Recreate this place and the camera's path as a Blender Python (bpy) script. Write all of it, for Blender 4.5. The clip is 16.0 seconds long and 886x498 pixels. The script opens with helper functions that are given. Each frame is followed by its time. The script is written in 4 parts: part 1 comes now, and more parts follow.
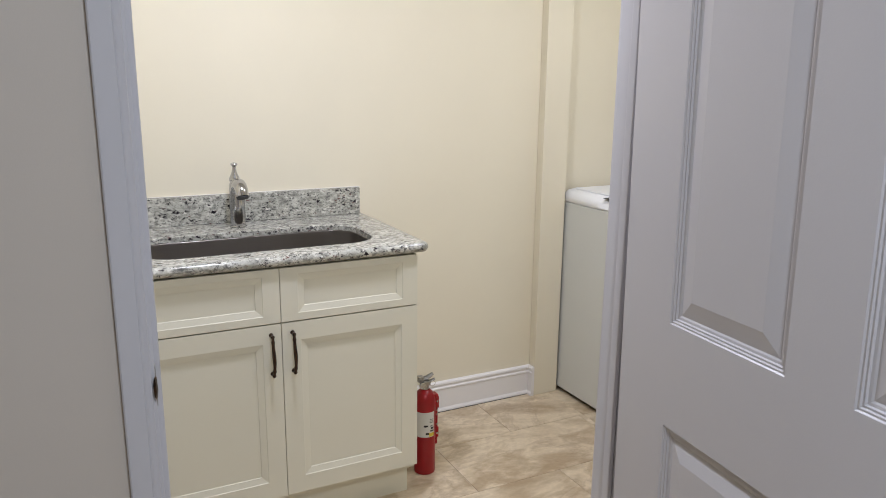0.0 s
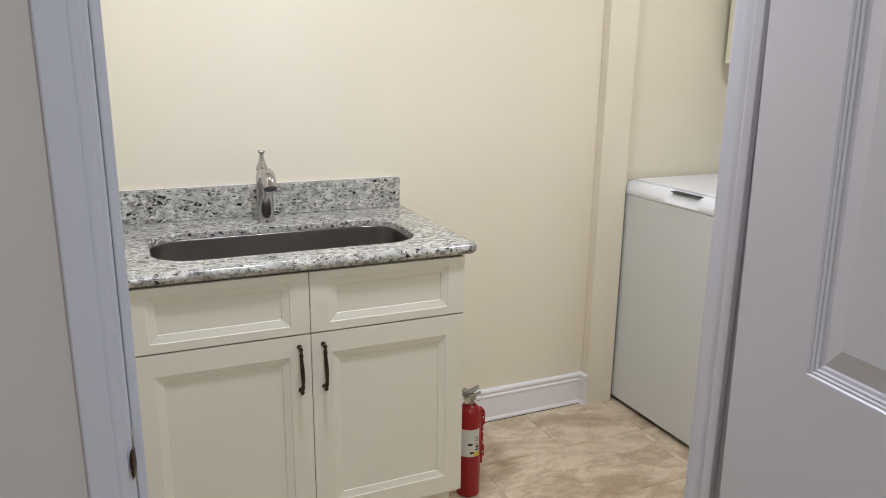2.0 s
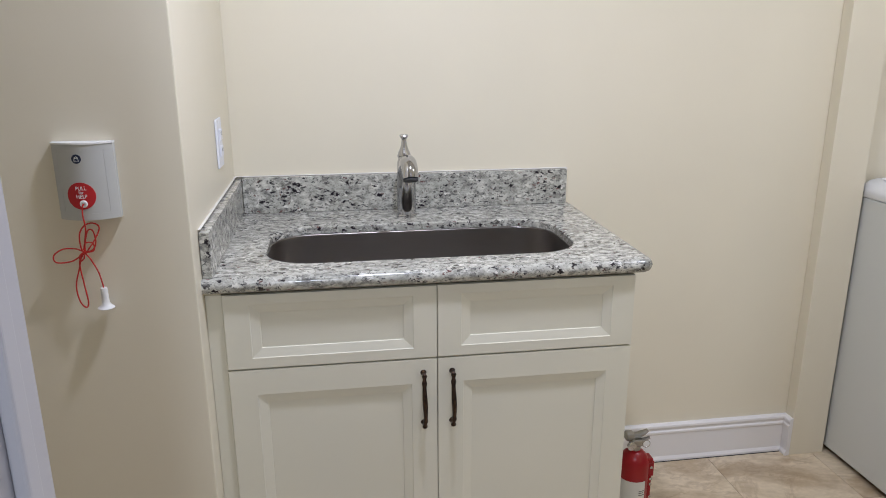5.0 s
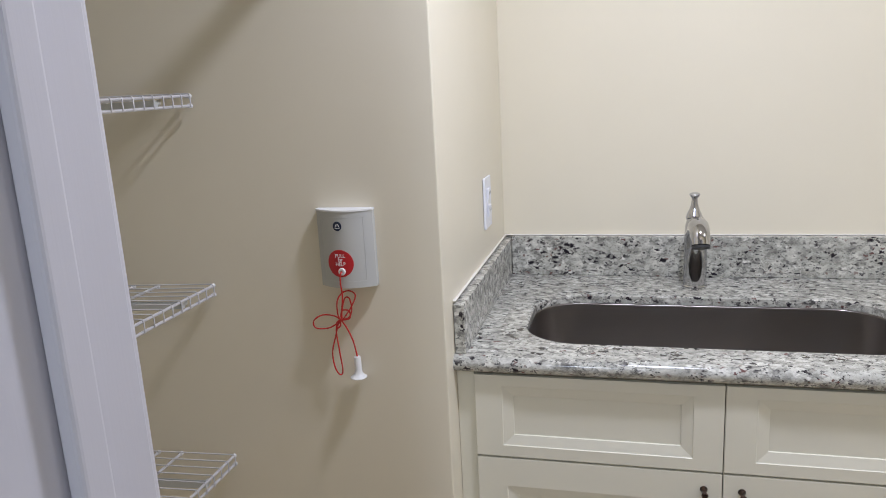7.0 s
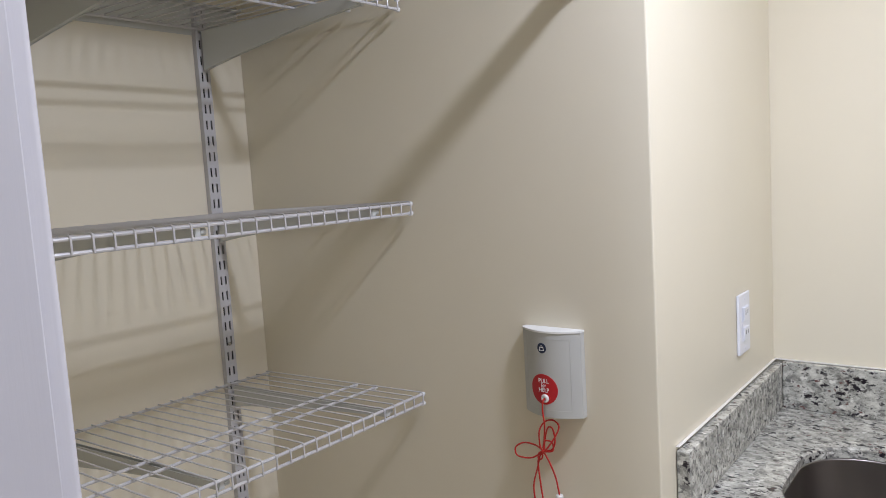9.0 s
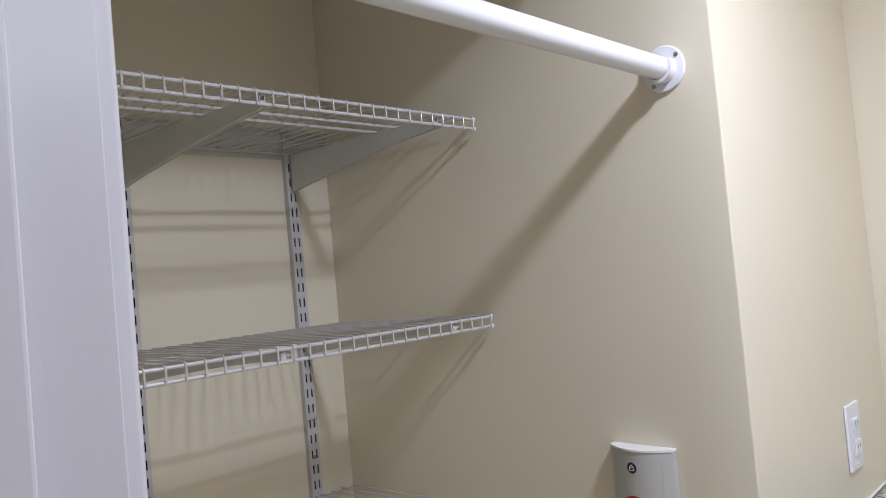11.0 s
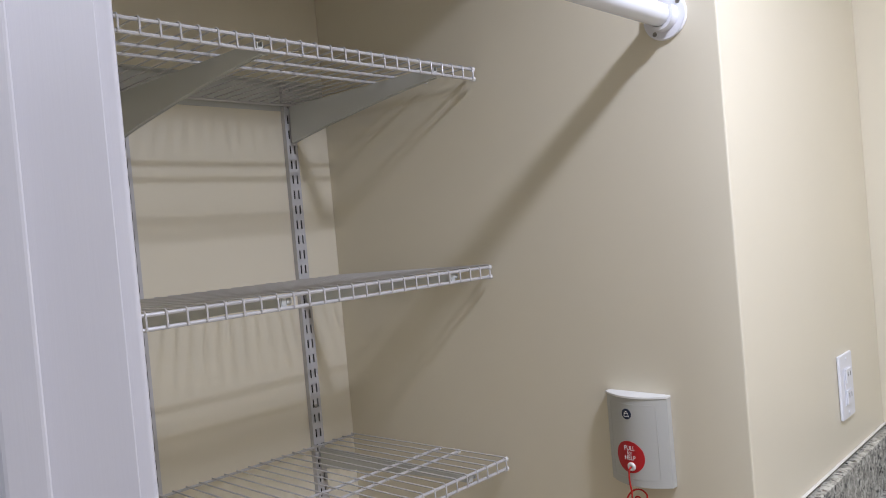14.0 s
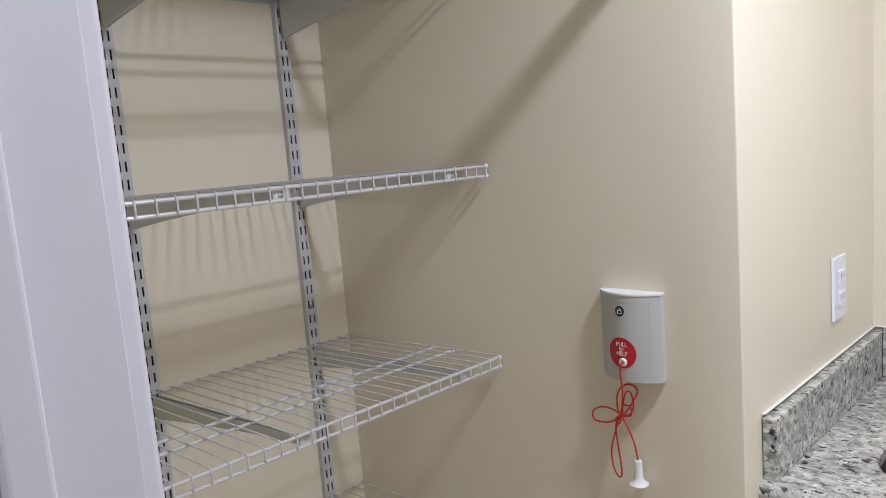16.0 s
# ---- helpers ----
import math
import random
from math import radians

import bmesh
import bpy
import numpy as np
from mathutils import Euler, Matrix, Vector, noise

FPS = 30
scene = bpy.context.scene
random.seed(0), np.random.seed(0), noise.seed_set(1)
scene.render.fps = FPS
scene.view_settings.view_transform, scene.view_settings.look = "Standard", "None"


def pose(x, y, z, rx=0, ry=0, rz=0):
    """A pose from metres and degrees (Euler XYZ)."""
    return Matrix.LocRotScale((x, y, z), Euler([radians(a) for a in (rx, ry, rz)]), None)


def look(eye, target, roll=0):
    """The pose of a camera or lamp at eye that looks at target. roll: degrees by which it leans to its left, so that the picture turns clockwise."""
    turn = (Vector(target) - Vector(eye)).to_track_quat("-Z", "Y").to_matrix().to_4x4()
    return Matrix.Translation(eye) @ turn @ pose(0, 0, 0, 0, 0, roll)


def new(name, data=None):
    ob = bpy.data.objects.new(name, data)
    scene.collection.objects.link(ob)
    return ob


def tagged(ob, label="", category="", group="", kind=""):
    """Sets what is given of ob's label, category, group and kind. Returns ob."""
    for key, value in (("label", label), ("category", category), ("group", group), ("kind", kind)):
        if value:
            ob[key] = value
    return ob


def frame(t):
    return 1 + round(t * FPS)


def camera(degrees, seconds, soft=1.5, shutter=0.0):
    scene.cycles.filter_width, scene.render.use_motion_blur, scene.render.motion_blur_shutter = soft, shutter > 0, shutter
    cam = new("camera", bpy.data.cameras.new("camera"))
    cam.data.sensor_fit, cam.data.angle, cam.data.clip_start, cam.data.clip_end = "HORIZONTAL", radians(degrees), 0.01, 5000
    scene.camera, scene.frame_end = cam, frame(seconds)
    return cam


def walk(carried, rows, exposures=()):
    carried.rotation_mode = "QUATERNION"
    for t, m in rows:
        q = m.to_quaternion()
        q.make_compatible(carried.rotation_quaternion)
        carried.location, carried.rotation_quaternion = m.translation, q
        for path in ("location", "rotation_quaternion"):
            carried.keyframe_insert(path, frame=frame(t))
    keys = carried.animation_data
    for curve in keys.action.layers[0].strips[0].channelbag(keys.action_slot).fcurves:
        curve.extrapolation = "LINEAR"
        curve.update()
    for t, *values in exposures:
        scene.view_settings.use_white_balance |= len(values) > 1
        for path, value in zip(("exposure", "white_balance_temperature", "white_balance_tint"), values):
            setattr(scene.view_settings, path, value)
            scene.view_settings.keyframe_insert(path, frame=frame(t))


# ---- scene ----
cam = camera(62.7, 16.0, soft=0.95)
PATH = [
    (0, (-0.025, -2.617, 1.387), (0.859, -0.879, 0.944), 0.6),
    (0.5, (-0.002, -2.568, 1.378), (0.874, -0.828, 0.925), 0.7),
    (1, (0.022, -2.502, 1.374), (0.877, -0.755, 0.908), 0.7),
    (1.5, (0.038, -2.426, 1.375), (0.868, -0.67, 0.898), 0.7),
    (2, (0.063, -2.351, 1.378), (0.853, -0.58, 0.886), 0.7),
    (2.5, (0.092, -2.292, 1.372), (0.858, -0.514, 0.869), 0.6),
    (3, (0.138, -2.236, 1.363), (0.868, -0.445, 0.852), 0.6),
    (3.2, (0.16, -2.21, 1.361), (0.869, -0.412, 0.848), 0.7),
    (5.3, (0.279, -1.992, 1.358), (0.485, -0.08, 0.807), -0.7),
    (5.5, (0.283, -1.965, 1.358), (0.436, -0.045, 0.817), -1.1),
    (6, (0.292, -1.902, 1.37), (0.26, 0.03, 0.854), -1.9),
    (6.5, (0.299, -1.866, 1.38), (0.057, 0.06, 0.896), -2.6),
    (7, (0.311, -1.826, 1.39), (-0.182, 0.061, 0.947), -3.0),
    (7.5, (0.34, -1.778, 1.393), (-0.379, 0.045, 0.993), -2.8),
    (8, (0.381, -1.715, 1.408), (-0.568, 0.013, 1.076), -2.8),
    (8.5, (0.403, -1.675, 1.427), (-0.707, -0.034, 1.151), -3.0),
    (9, (0.403, -1.648, 1.437), (-0.828, -0.085, 1.238), -3.5),
    (9.5, (0.401, -1.641, 1.451), (-0.899, -0.127, 1.319), -4.0),
    (10, (0.399, -1.64, 1.459), (-0.941, -0.157, 1.405), -4.4),
    (10.2, (0.401, -1.64, 1.462), (-0.968, -0.182, 1.446), -4.7),
    (12.3, (0.427, -1.65, 1.483), (-0.97, -0.223, 1.59), -5.4),
    (12.5, (0.427, -1.65, 1.478), (-0.973, -0.225, 1.582), -5.3),
    (13, (0.425, -1.648, 1.474), (-0.98, -0.226, 1.534), -5.2),
    (13.5, (0.423, -1.647, 1.465), (-0.984, -0.226, 1.483), -5.1),
    (14, (0.419, -1.646, 1.456), (-0.987, -0.224, 1.418), -5.0),
    (14.5, (0.416, -1.646, 1.446), (-0.988, -0.225, 1.358), -4.9),
    (15, (0.416, -1.644, 1.438), (-0.989, -0.229, 1.289), -4.8),
    (15.5, (0.415, -1.642, 1.431), (-0.99, -0.233, 1.228), -4.7),
    (16, (0.409, -1.637, 1.422), (-0.991, -0.233, 1.159), -4.6),
]
walk(cam, [(t, look(eye, target, roll)) for t, eye, target, roll in PATH],
     [(0, 0.02, 6500, 10), (3.2, 0.0, 6480, 10), (5.3, -0.12, 6170, 12), (9, -0.05, 6280, 12), (10.2, -0.12, 6280, 12.5), (12.3, -0.24, 6280, 12.5), (13, -0.22, 6280, 12.5), (14, -0.13, 6280, 12.5), (15, 0.0, 6280, 12), (16, 0.0, 6280, 12)])

# ---- light and exposure ----
world = bpy.data.worlds.new("world")
scene.world = world
world.use_nodes = True
world.node_tree.nodes["Background"].inputs["Color"].default_value = (0.75, 0.8, 0.9, 1)
world.node_tree.nodes["Background"].inputs["Strength"].default_value = 0.05


def disc_lamp(name, at, power, size, colour):
    data = bpy.data.lights.new(name, "AREA")
    data.shape, data.size, data.energy, data.color = "DISK", size, power, colour
    ob = new(name, data)
    ob.location = at
    return ob


SINK_LAMP, LAUNDRY_LAMP, HALL_LAMP = (0.50, -0.915), (1.75, -0.95), (0.2, -2.95)
disc_lamp("sink_lamp", (*SINK_LAMP, 2.200), 13.4, 0.11, (0.935, 0.985, 1.19))
disc_lamp("laundry_lamp", (*LAUNDRY_LAMP, 2.200), 7.1, 0.11, (0.935, 0.985, 1.16))
disc_lamp("hall_lamp", (*HALL_LAMP, 2.200), 19, 0.2, (0.79, 0.895, 1.06))


# ---- materials ----
def mat(name, colour, rough=0.5, metal=0.0):
    m = bpy.data.materials.new(name)
    m.use_nodes = True
    b = m.node_tree.nodes["Principled BSDF"]
    b.inputs["Base Color"].default_value = (*colour, 1)
    b.inputs["Roughness"].default_value = rough
    b.inputs["Metallic"].default_value = metal
    return m


def node(m, kind, **values):
    n = m.node_tree.nodes.new(kind)
    for key, value in values.items():
        n.inputs[key.replace("_", " ")].default_value = value
    return n


def link(m, a, out, b, into):
    m.node_tree.links.new(a.outputs[out], b.inputs[into])


def coords(m, scale=(1, 1, 1), turn=(0, 0, 0)):
    """Object coordinates, stretched."""
    tc, mp = node(m, "ShaderNodeTexCoord"), node(m, "ShaderNodeMapping")
    mp.inputs["Scale"].default_value = scale
    mp.inputs["Rotation"].default_value = turn
    link(m, tc, "Object", mp, "Vector")
    return mp


def noise_tex(m, src, scale, detail=3.0, rough=0.5, distort=0.0):
    n = node(m, "ShaderNodeTexNoise", Scale=scale, Detail=detail, Roughness=rough, Distortion=distort)
    link(m, src, "Vector", n, "Vector")
    return n


def ramp(m, src, out, stops):
    r = node(m, "ShaderNodeValToRGB")
    link(m, src, out, r, "Fac")
    el = r.color_ramp.elements
    while len(el) < len(stops):
        el.new(0.5)
    for e, (p, c) in zip(el, stops):
        e.position, e.color = p, (*c, 1) if len(c) == 3 else c
    return r


def mix(m, fac, a, b, blend="MIX"):
    """fac, a, b: (node, output) or a value."""
    n = m.node_tree.nodes.new("ShaderNodeMix")
    n.data_type, n.blend_type = "RGBA", blend
    for v, s in ((fac, 0), (a, 6), (b, 7)):
        if isinstance(v, tuple) and not isinstance(v[0], (int, float)):
            m.node_tree.links.new(v[0].outputs[v[1]], n.inputs[s])
        elif s == 0:
            n.inputs[0].default_value = v
        else:
            n.inputs[s].default_value = (*v, 1)
    return n


def base(m, n, out):
    m.node_tree.links.new(n.outputs[out], m.node_tree.nodes["Principled BSDF"].inputs["Base Color"])


def bump(m, n, out, strength, dist):
    b = node(m, "ShaderNodeBump", Strength=strength, Distance=dist)
    link(m, n, out, b, "Height")
    link(m, b, "Normal", m.node_tree.nodes["Principled BSDF"], "Normal")
    return b


def rough_var(m, n, out, lo, hi):
    r = node(m, "ShaderNodeMapRange")
    r.inputs["To Min"].default_value, r.inputs["To Max"].default_value = lo, hi
    link(m, n, out, r, "Value")
    link(m, r, "Result", m.node_tree.nodes["Principled BSDF"], "Roughness")


def paint(name, colour, rough, texture=500.0, relief=0.15, vary=0.03, stretch=(1, 1, 1)):
    """Rolled or brushed paint: fine relief, faint large unevenness."""
    m = mat(name, colour, rough)
    c = coords(m)
    big = noise_tex(m, c, 2.3, 4, 0.55)
    dark = tuple(v * (1 - vary) for v in colour)
    r = ramp(m, big, "Fac", [(0.35, dark), (0.65, colour)])
    base(m, r, "Color")
    fine = noise_tex(m, coords(m, stretch), texture, 3, 0.6)
    bump(m, fine, "Fac", relief, 0.0006)
    mid = noise_tex(m, c, 35.0, 2)
    rough_var(m, mid, "Fac", rough - 0.025, rough + 0.025)
    return m


WALL = paint("cream_wall_paint", (0.801, 0.742, 0.590), 0.36, 420, 0.16, 0.03)
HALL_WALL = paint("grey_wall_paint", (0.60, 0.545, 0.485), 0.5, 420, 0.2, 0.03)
CEIL = paint("ceiling_paint", (0.82, 0.81, 0.78), 0.8, 300, 0.3, 0.02)
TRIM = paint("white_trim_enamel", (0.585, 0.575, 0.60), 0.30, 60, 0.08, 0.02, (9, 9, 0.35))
BASEP = paint("white_baseboard_enamel", (0.82, 0.80, 0.79), 0.32, 200, 0.10, 0.02)
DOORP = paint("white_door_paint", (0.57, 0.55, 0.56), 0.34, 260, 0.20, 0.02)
CREAM = paint("cream_cabinet_lacquer", (0.745, 0.715, 0.590), 0.33, 350, 0.05, 0.02)
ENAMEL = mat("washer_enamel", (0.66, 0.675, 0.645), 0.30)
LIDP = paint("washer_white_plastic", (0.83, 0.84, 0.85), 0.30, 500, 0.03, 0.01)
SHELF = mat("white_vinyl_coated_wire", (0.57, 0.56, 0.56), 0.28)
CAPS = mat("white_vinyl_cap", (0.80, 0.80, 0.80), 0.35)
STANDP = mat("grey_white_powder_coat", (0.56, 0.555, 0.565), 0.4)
BRKT = paint("white_powder_coat", (0.575, 0.585, 0.55), 0.4, 700, 0.1, 0.02)
ROD = paint("white_rod_enamel", (0.84, 0.86, 0.90), 0.22, 300, 0.04, 0.01)
CHROME = mat("polished_chrome", (0.52, 0.52, 0.535), 0.06, 1.0)
# near-black that puts the shade of narrow gaps into the colour
GAP_SHADE = mat("gap_shade", (0.03, 0.03, 0.03), 0.8)
PLATE = mat("white_plate_plastic", (0.84, 0.85, 0.90), 0.28)
DEVP = paint("grey_white_device_plastic", (0.51, 0.515, 0.485), 0.38, 900, 0.08, 0.02)
DEVTOP = mat("white_device_plastic", (0.80, 0.80, 0.77), 0.4)
RED = paint("red_enamel", (0.32, 0.003, 0.008), 0.30, 300, 0.04, 0.1)
REDLAB = mat("red_label", (0.50, 0.010, 0.016), 0.42)
CORD = mat("red_cord", (0.55, 0.02, 0.015), 0.5)
NAVY = mat("navy_print", (0.01, 0.02, 0.05), 0.5)
WHITEP = mat("white_print", (0.85, 0.84, 0.82), 0.5)
BLACKP = mat("black_print", (0.02, 0.02, 0.02), 0.5)
YELLOWP = mat("yellow_print", (0.65, 0.50, 0.05), 0.5)
LABEL = mat("paper_label", (0.66, 0.65, 0.60), 0.5)
ALU = mat("cast_aluminium", (0.38, 0.37, 0.35), 0.38, 1.0)
# black of the rubber parts, and of the shade painted on the washer
BLACKR = mat("black_rubber_and_shade", (0.03, 0.03, 0.03), 0.6)
CAULK = mat("white_caulk", (0.74, 0.71, 0.655), 0.5)
GROUT = paint("beige_grout", (0.55, 0.455, 0.345), 0.85, 300, 0.3, 0.1)


def make_bronze():
    m = mat("oil_rubbed_bronze", (0.045, 0.032, 0.026), 0.36, 0.85)
    n = noise_tex(m, coords(m), 160.0, 3)
    r = ramp(m, n, "Fac", [(0.35, (0.030, 0.022, 0.019)), (0.75, (0.11, 0.065, 0.042))])
    base(m, r, "Color")
    rough_var(m, n, "Fac", 0.28, 0.5)
    return m


def make_steel():
    m = mat("brushed_stainless", (0.32, 0.295, 0.275), 0.32, 1.0)
    n = noise_tex(m, coords(m, (6, 6, 260)), 3.0, 4, 0.6)
    bump(m, n, "Fac", 0.12, 0.0004)
    big = noise_tex(m, coords(m, (1, 1, 1)), 9.0, 2)
    rough_var(m, big, "Fac", 0.28, 0.42)
    return m


def cells(m, src, scale, least, reach, soft=0.08):
    """Separate grains: of all cells those whose chance is over `least`, out to `reach` from their centres; 0 to 1."""
    v = node(m, "ShaderNodeTexVoronoi", Scale=scale, Randomness=1.0)
    link(m, src, "Vector", v, "Vector")
    pick = node(m, "ShaderNodeSeparateColor")
    link(m, v, "Color", pick, "Color")
    on = node(m, "ShaderNodeMapRange")
    on.inputs["From Min"].default_value, on.inputs["From Max"].default_value = least, least + 0.02
    link(m, pick, "Red", on, "Value")
    size = node(m, "ShaderNodeMapRange")
    size.inputs["To Min"].default_value, size.inputs["To Max"].default_value = reach * 0.45, reach
    link(m, pick, "Green", size, "Value")
    near = node(m, "ShaderNodeMath")
    near.operation = "SUBTRACT"
    link(m, size, "Result", near, 0)
    link(m, v, "Distance", near, 1)
    edge = node(m, "ShaderNodeMapRange")
    edge.inputs["From Max"].default_value = soft
    link(m, near, "Value", edge, "Value")
    both = node(m, "ShaderNodeMath")
    both.operation = "MULTIPLY"
    link(m, edge, "Result", both, 0)
    link(m, on, "Result", both, 1)
    return both


def make_granite():
    m = mat("speckled_granite", (0.6, 0.6, 0.58), 0.14)
    c = coords(m, (0.75, 1.10, 1.10), (0, 0, 0.3))
    warp = noise_tex(m, c, 85, 4, 0.65)
    v = node(m, "ShaderNodeVectorMath")
    v.operation = "MULTIPLY_ADD"
    link(m, warp, "Color", v, 0)
    v.inputs[1].default_value = (0.026, 0.026, 0.026)
    link(m, c, "Vector", v, 2)
    ground = noise_tex(m, v, 62, 5, 0.7)
    g = ramp(m, ground, "Fac", [(0.34, (0.16, 0.155, 0.15)), (0.44, (0.33, 0.325, 0.305)), (0.53, (0.52, 0.51, 0.48)), (0.66, (0.72, 0.71, 0.68))])
    cloud = noise_tex(m, c, 12, 3, 0.55)
    cr = ramp(m, cloud, "Fac", [(0.44, (0, 0, 0)), (0.66, (0.55, 0.55, 0.55))])
    g1 = mix(m, (cr, "Color"), (g, "Color"), (0.30, 0.30, 0.28))
    milky = cells(m, v, 78, 0.80, 0.50, 0.2)
    g2 = mix(m, (milky, "Value"), (g1, 2), (0.74, 0.73, 0.71))
    grey = cells(m, v, 120, 0.62, 0.52, 0.12)
    g3 = mix(m, (grey, "Value"), (g2, 2), (0.17, 0.165, 0.165))
    brown = cells(m, v, 124, 0.90, 0.50, 0.1)
    g4 = mix(m, (brown, "Value"), (g3, 2), (0.15, 0.075, 0.07))
    dark = cells(m, v, 96, 0.68, 0.62, 0.06)
    clump = noise_tex(m, c, 22, 2, 0.5)
    kr = ramp(m, clump, "Fac", [(0.42, (0.12, 0.12, 0.12)), (0.52, (1, 1, 1))])
    dk = mix(m, 1.0, (dark, "Value"), (kr, "Color"), "MULTIPLY")
    g5 = mix(m, (dk, 2), (g4, 2), (0.022, 0.018, 0.024))
    tiny = cells(m, v, 210, 0.78, 0.55, 0.1)
    g6 = mix(m, (tiny, "Value"), (g5, 2), (0.055, 0.05, 0.055))
    g7 = mix(m, 1.0, (g6, 2), (0.985, 0.985, 0.925), "MULTIPLY")
    base(m, g7, 2)
    rough_var(m, ground, "Fac", 0.10, 0.20)
    return m


def make_tile():
    m = mat("beige_marbled_tile", (0.5, 0.43, 0.34), 0.3)
    tc, info, add = node(m, "ShaderNodeTexCoord"), node(m, "ShaderNodeObjectInfo"), node(m, "ShaderNodeVectorMath")
    mul = node(m, "ShaderNodeVectorMath")
    mul.operation = "SCALE"
    cmb = node(m, "ShaderNodeCombineXYZ")
    link(m, info, "Random", cmb, "X")
    link(m, info, "Random", cmb, "Z")
    link(m, cmb, "Vector", mul, 0)
    mul.inputs["Scale"].default_value = 37.0
    add.operation = "ADD"
    link(m, tc, "Object", add, 0)
    link(m, mul, "Vector", add, 1)
    mp = node(m, "ShaderNodeMapping")
    link(m, add, "Vector", mp, "Vector")
    mp.inputs["Rotation"].default_value = (0, 0, 0.6)
    mp.inputs["Scale"].default_value = (1, 1.6, 1)
    a = noise_tex(m, mp, 2.6, 6, 0.60, 0.5)
    r = ramp(m, a, "Fac", [(0.30, (0.41, 0.310, 0.200)), (0.42, (0.58, 0.465, 0.320)), (0.50, (0.73, 0.610, 0.445)), (0.56, (0.61, 0.495, 0.340)), (0.64, (0.78, 0.665, 0.500)), (0.74, (0.83, 0.735, 0.590))])
    vein = noise_tex(m, mp, 1.5, 7, 0.62, 0.9)
    vr = ramp(m, vein, "Fac", [(0.48, (0, 0, 0)), (0.5, (0.32, 0.32, 0.32)), (0.52, (0, 0, 0))])
    g = mix(m, (vr, "Color"), (r, "Color"), (0.30, 0.20, 0.12))
    smudge = noise_tex(m, mp, 5.5, 4, 0.55, 0.4)
    sr = ramp(m, smudge, "Fac", [(0.50, (0, 0, 0)), (0.66, (0.75, 0.75, 0.75))])
    g = mix(m, (sr, "Color"), (g, 2), (0.40, 0.285, 0.17))
    fine = noise_tex(m, mp, 60, 3)
    fr = ramp(m, fine, "Fac", [(0.3, (0.90, 0.90, 0.90)), (0.7, (1, 1, 1))])
    g2 = mix(m, 1.0, (g, 2), (fr, "Color"), "MULTIPLY")
    base(m, g2, 2)
    rough_var(m, a, "Fac", 0.26, 0.42)
    bump(m, fine, "Fac", 0.05, 0.001)
    return m


BRONZE, STEEL, GRANITE, TILE = make_bronze(), make_steel(), make_granite(), make_tile()

GLOW = bpy.data.materials.new("lamp_diffuser")
GLOW.use_nodes = True
GLOW.node_tree.nodes["Principled BSDF"].inputs["Emission Color"].default_value = (1, 0.95, 0.88, 1)
GLOW.node_tree.nodes["Principled BSDF"].inputs["Emission Strength"].default_value = 6.0

# ---- building helpers ----
ORIGIN = {}


def thing(name, at, label, category, group=""):
    """An Empty at a thing's base."""
    ob = new(name)
    ob.empty_display_size = 0.05
    ob.location = at
    ORIGIN[ob] = Vector(at)
    return tagged(ob, label, category, group)


def put(name, bm, material, at=(0, 0, 0), label="", category="", group="", kind="", smooth=False):
    """A mesh object of its own, made of world places, with its origin at a point."""
    me = bpy.data.meshes.new(name)
    bmesh.ops.translate(bm, verts=bm.verts, vec=-Vector(at))
    bmesh.ops.recalc_face_normals(bm, faces=bm.faces)
    bm.to_mesh(me)
    bm.free()
    me.materials.append(material)
    if smooth:
        me.shade_smooth()
        me.set_sharp_from_angle(angle=radians(35))
    ob = new(name, me)
    ob.location = at
    ORIGIN[ob] = Vector(at)
    return tagged(ob, label, category, group, kind)


def part(name, bm, material, parent, label="", smooth=False, kind=""):
    """One mesh under a thing or under one of its parts; the mesh is made of world places."""
    at = ORIGIN[parent]
    ob = put(name, bm, material, at, label, smooth=smooth, kind=kind)
    ob.location = (0, 0, 0)
    ob.parent = parent
    ORIGIN[ob] = at
    return ob


def box(x0, x1, y0, y1, z0, z1, bevel=0.0, seg=2, bm=None):
    own = bmesh.new()
    bmesh.ops.create_cube(own, size=1)
    for v in own.verts:
        v.co = Vector((x0 + (v.co.x + 0.5) * (x1 - x0), y0 + (v.co.y + 0.5) * (y1 - y0), z0 + (v.co.z + 0.5) * (z1 - z0)))
    if bevel:
        bmesh.ops.bevel(own, geom=own.edges[:], offset=bevel, segments=seg, affect="EDGES", profile=0.5)
    return join(bm, own)


def join(bm, own):
    if bm is None:
        return own
    me = bpy.data.meshes.new("join")
    own.to_mesh(me)
    own.free()
    bm.from_mesh(me)
    bpy.data.meshes.remove(me)
    return bm


def prism(points, z0, z1, bm=None, bevel=0.0):
    """An upright prism on a plan of points."""
    own = bmesh.new()
    low = [own.verts.new((x, y, z0)) for x, y in points]
    high = [own.verts.new((x, y, z1)) for x, y in points]
    own.faces.new(low[::-1])
    own.faces.new(high)
    n = len(points)
    for i in range(n):
        own.faces.new((low[i], low[(i + 1) % n], high[(i + 1) % n], high[i]))
    if bevel:
        bmesh.ops.bevel(own, geom=own.edges[:], offset=bevel, segments=2, affect="EDGES", profile=0.5)
    return join(bm, own)


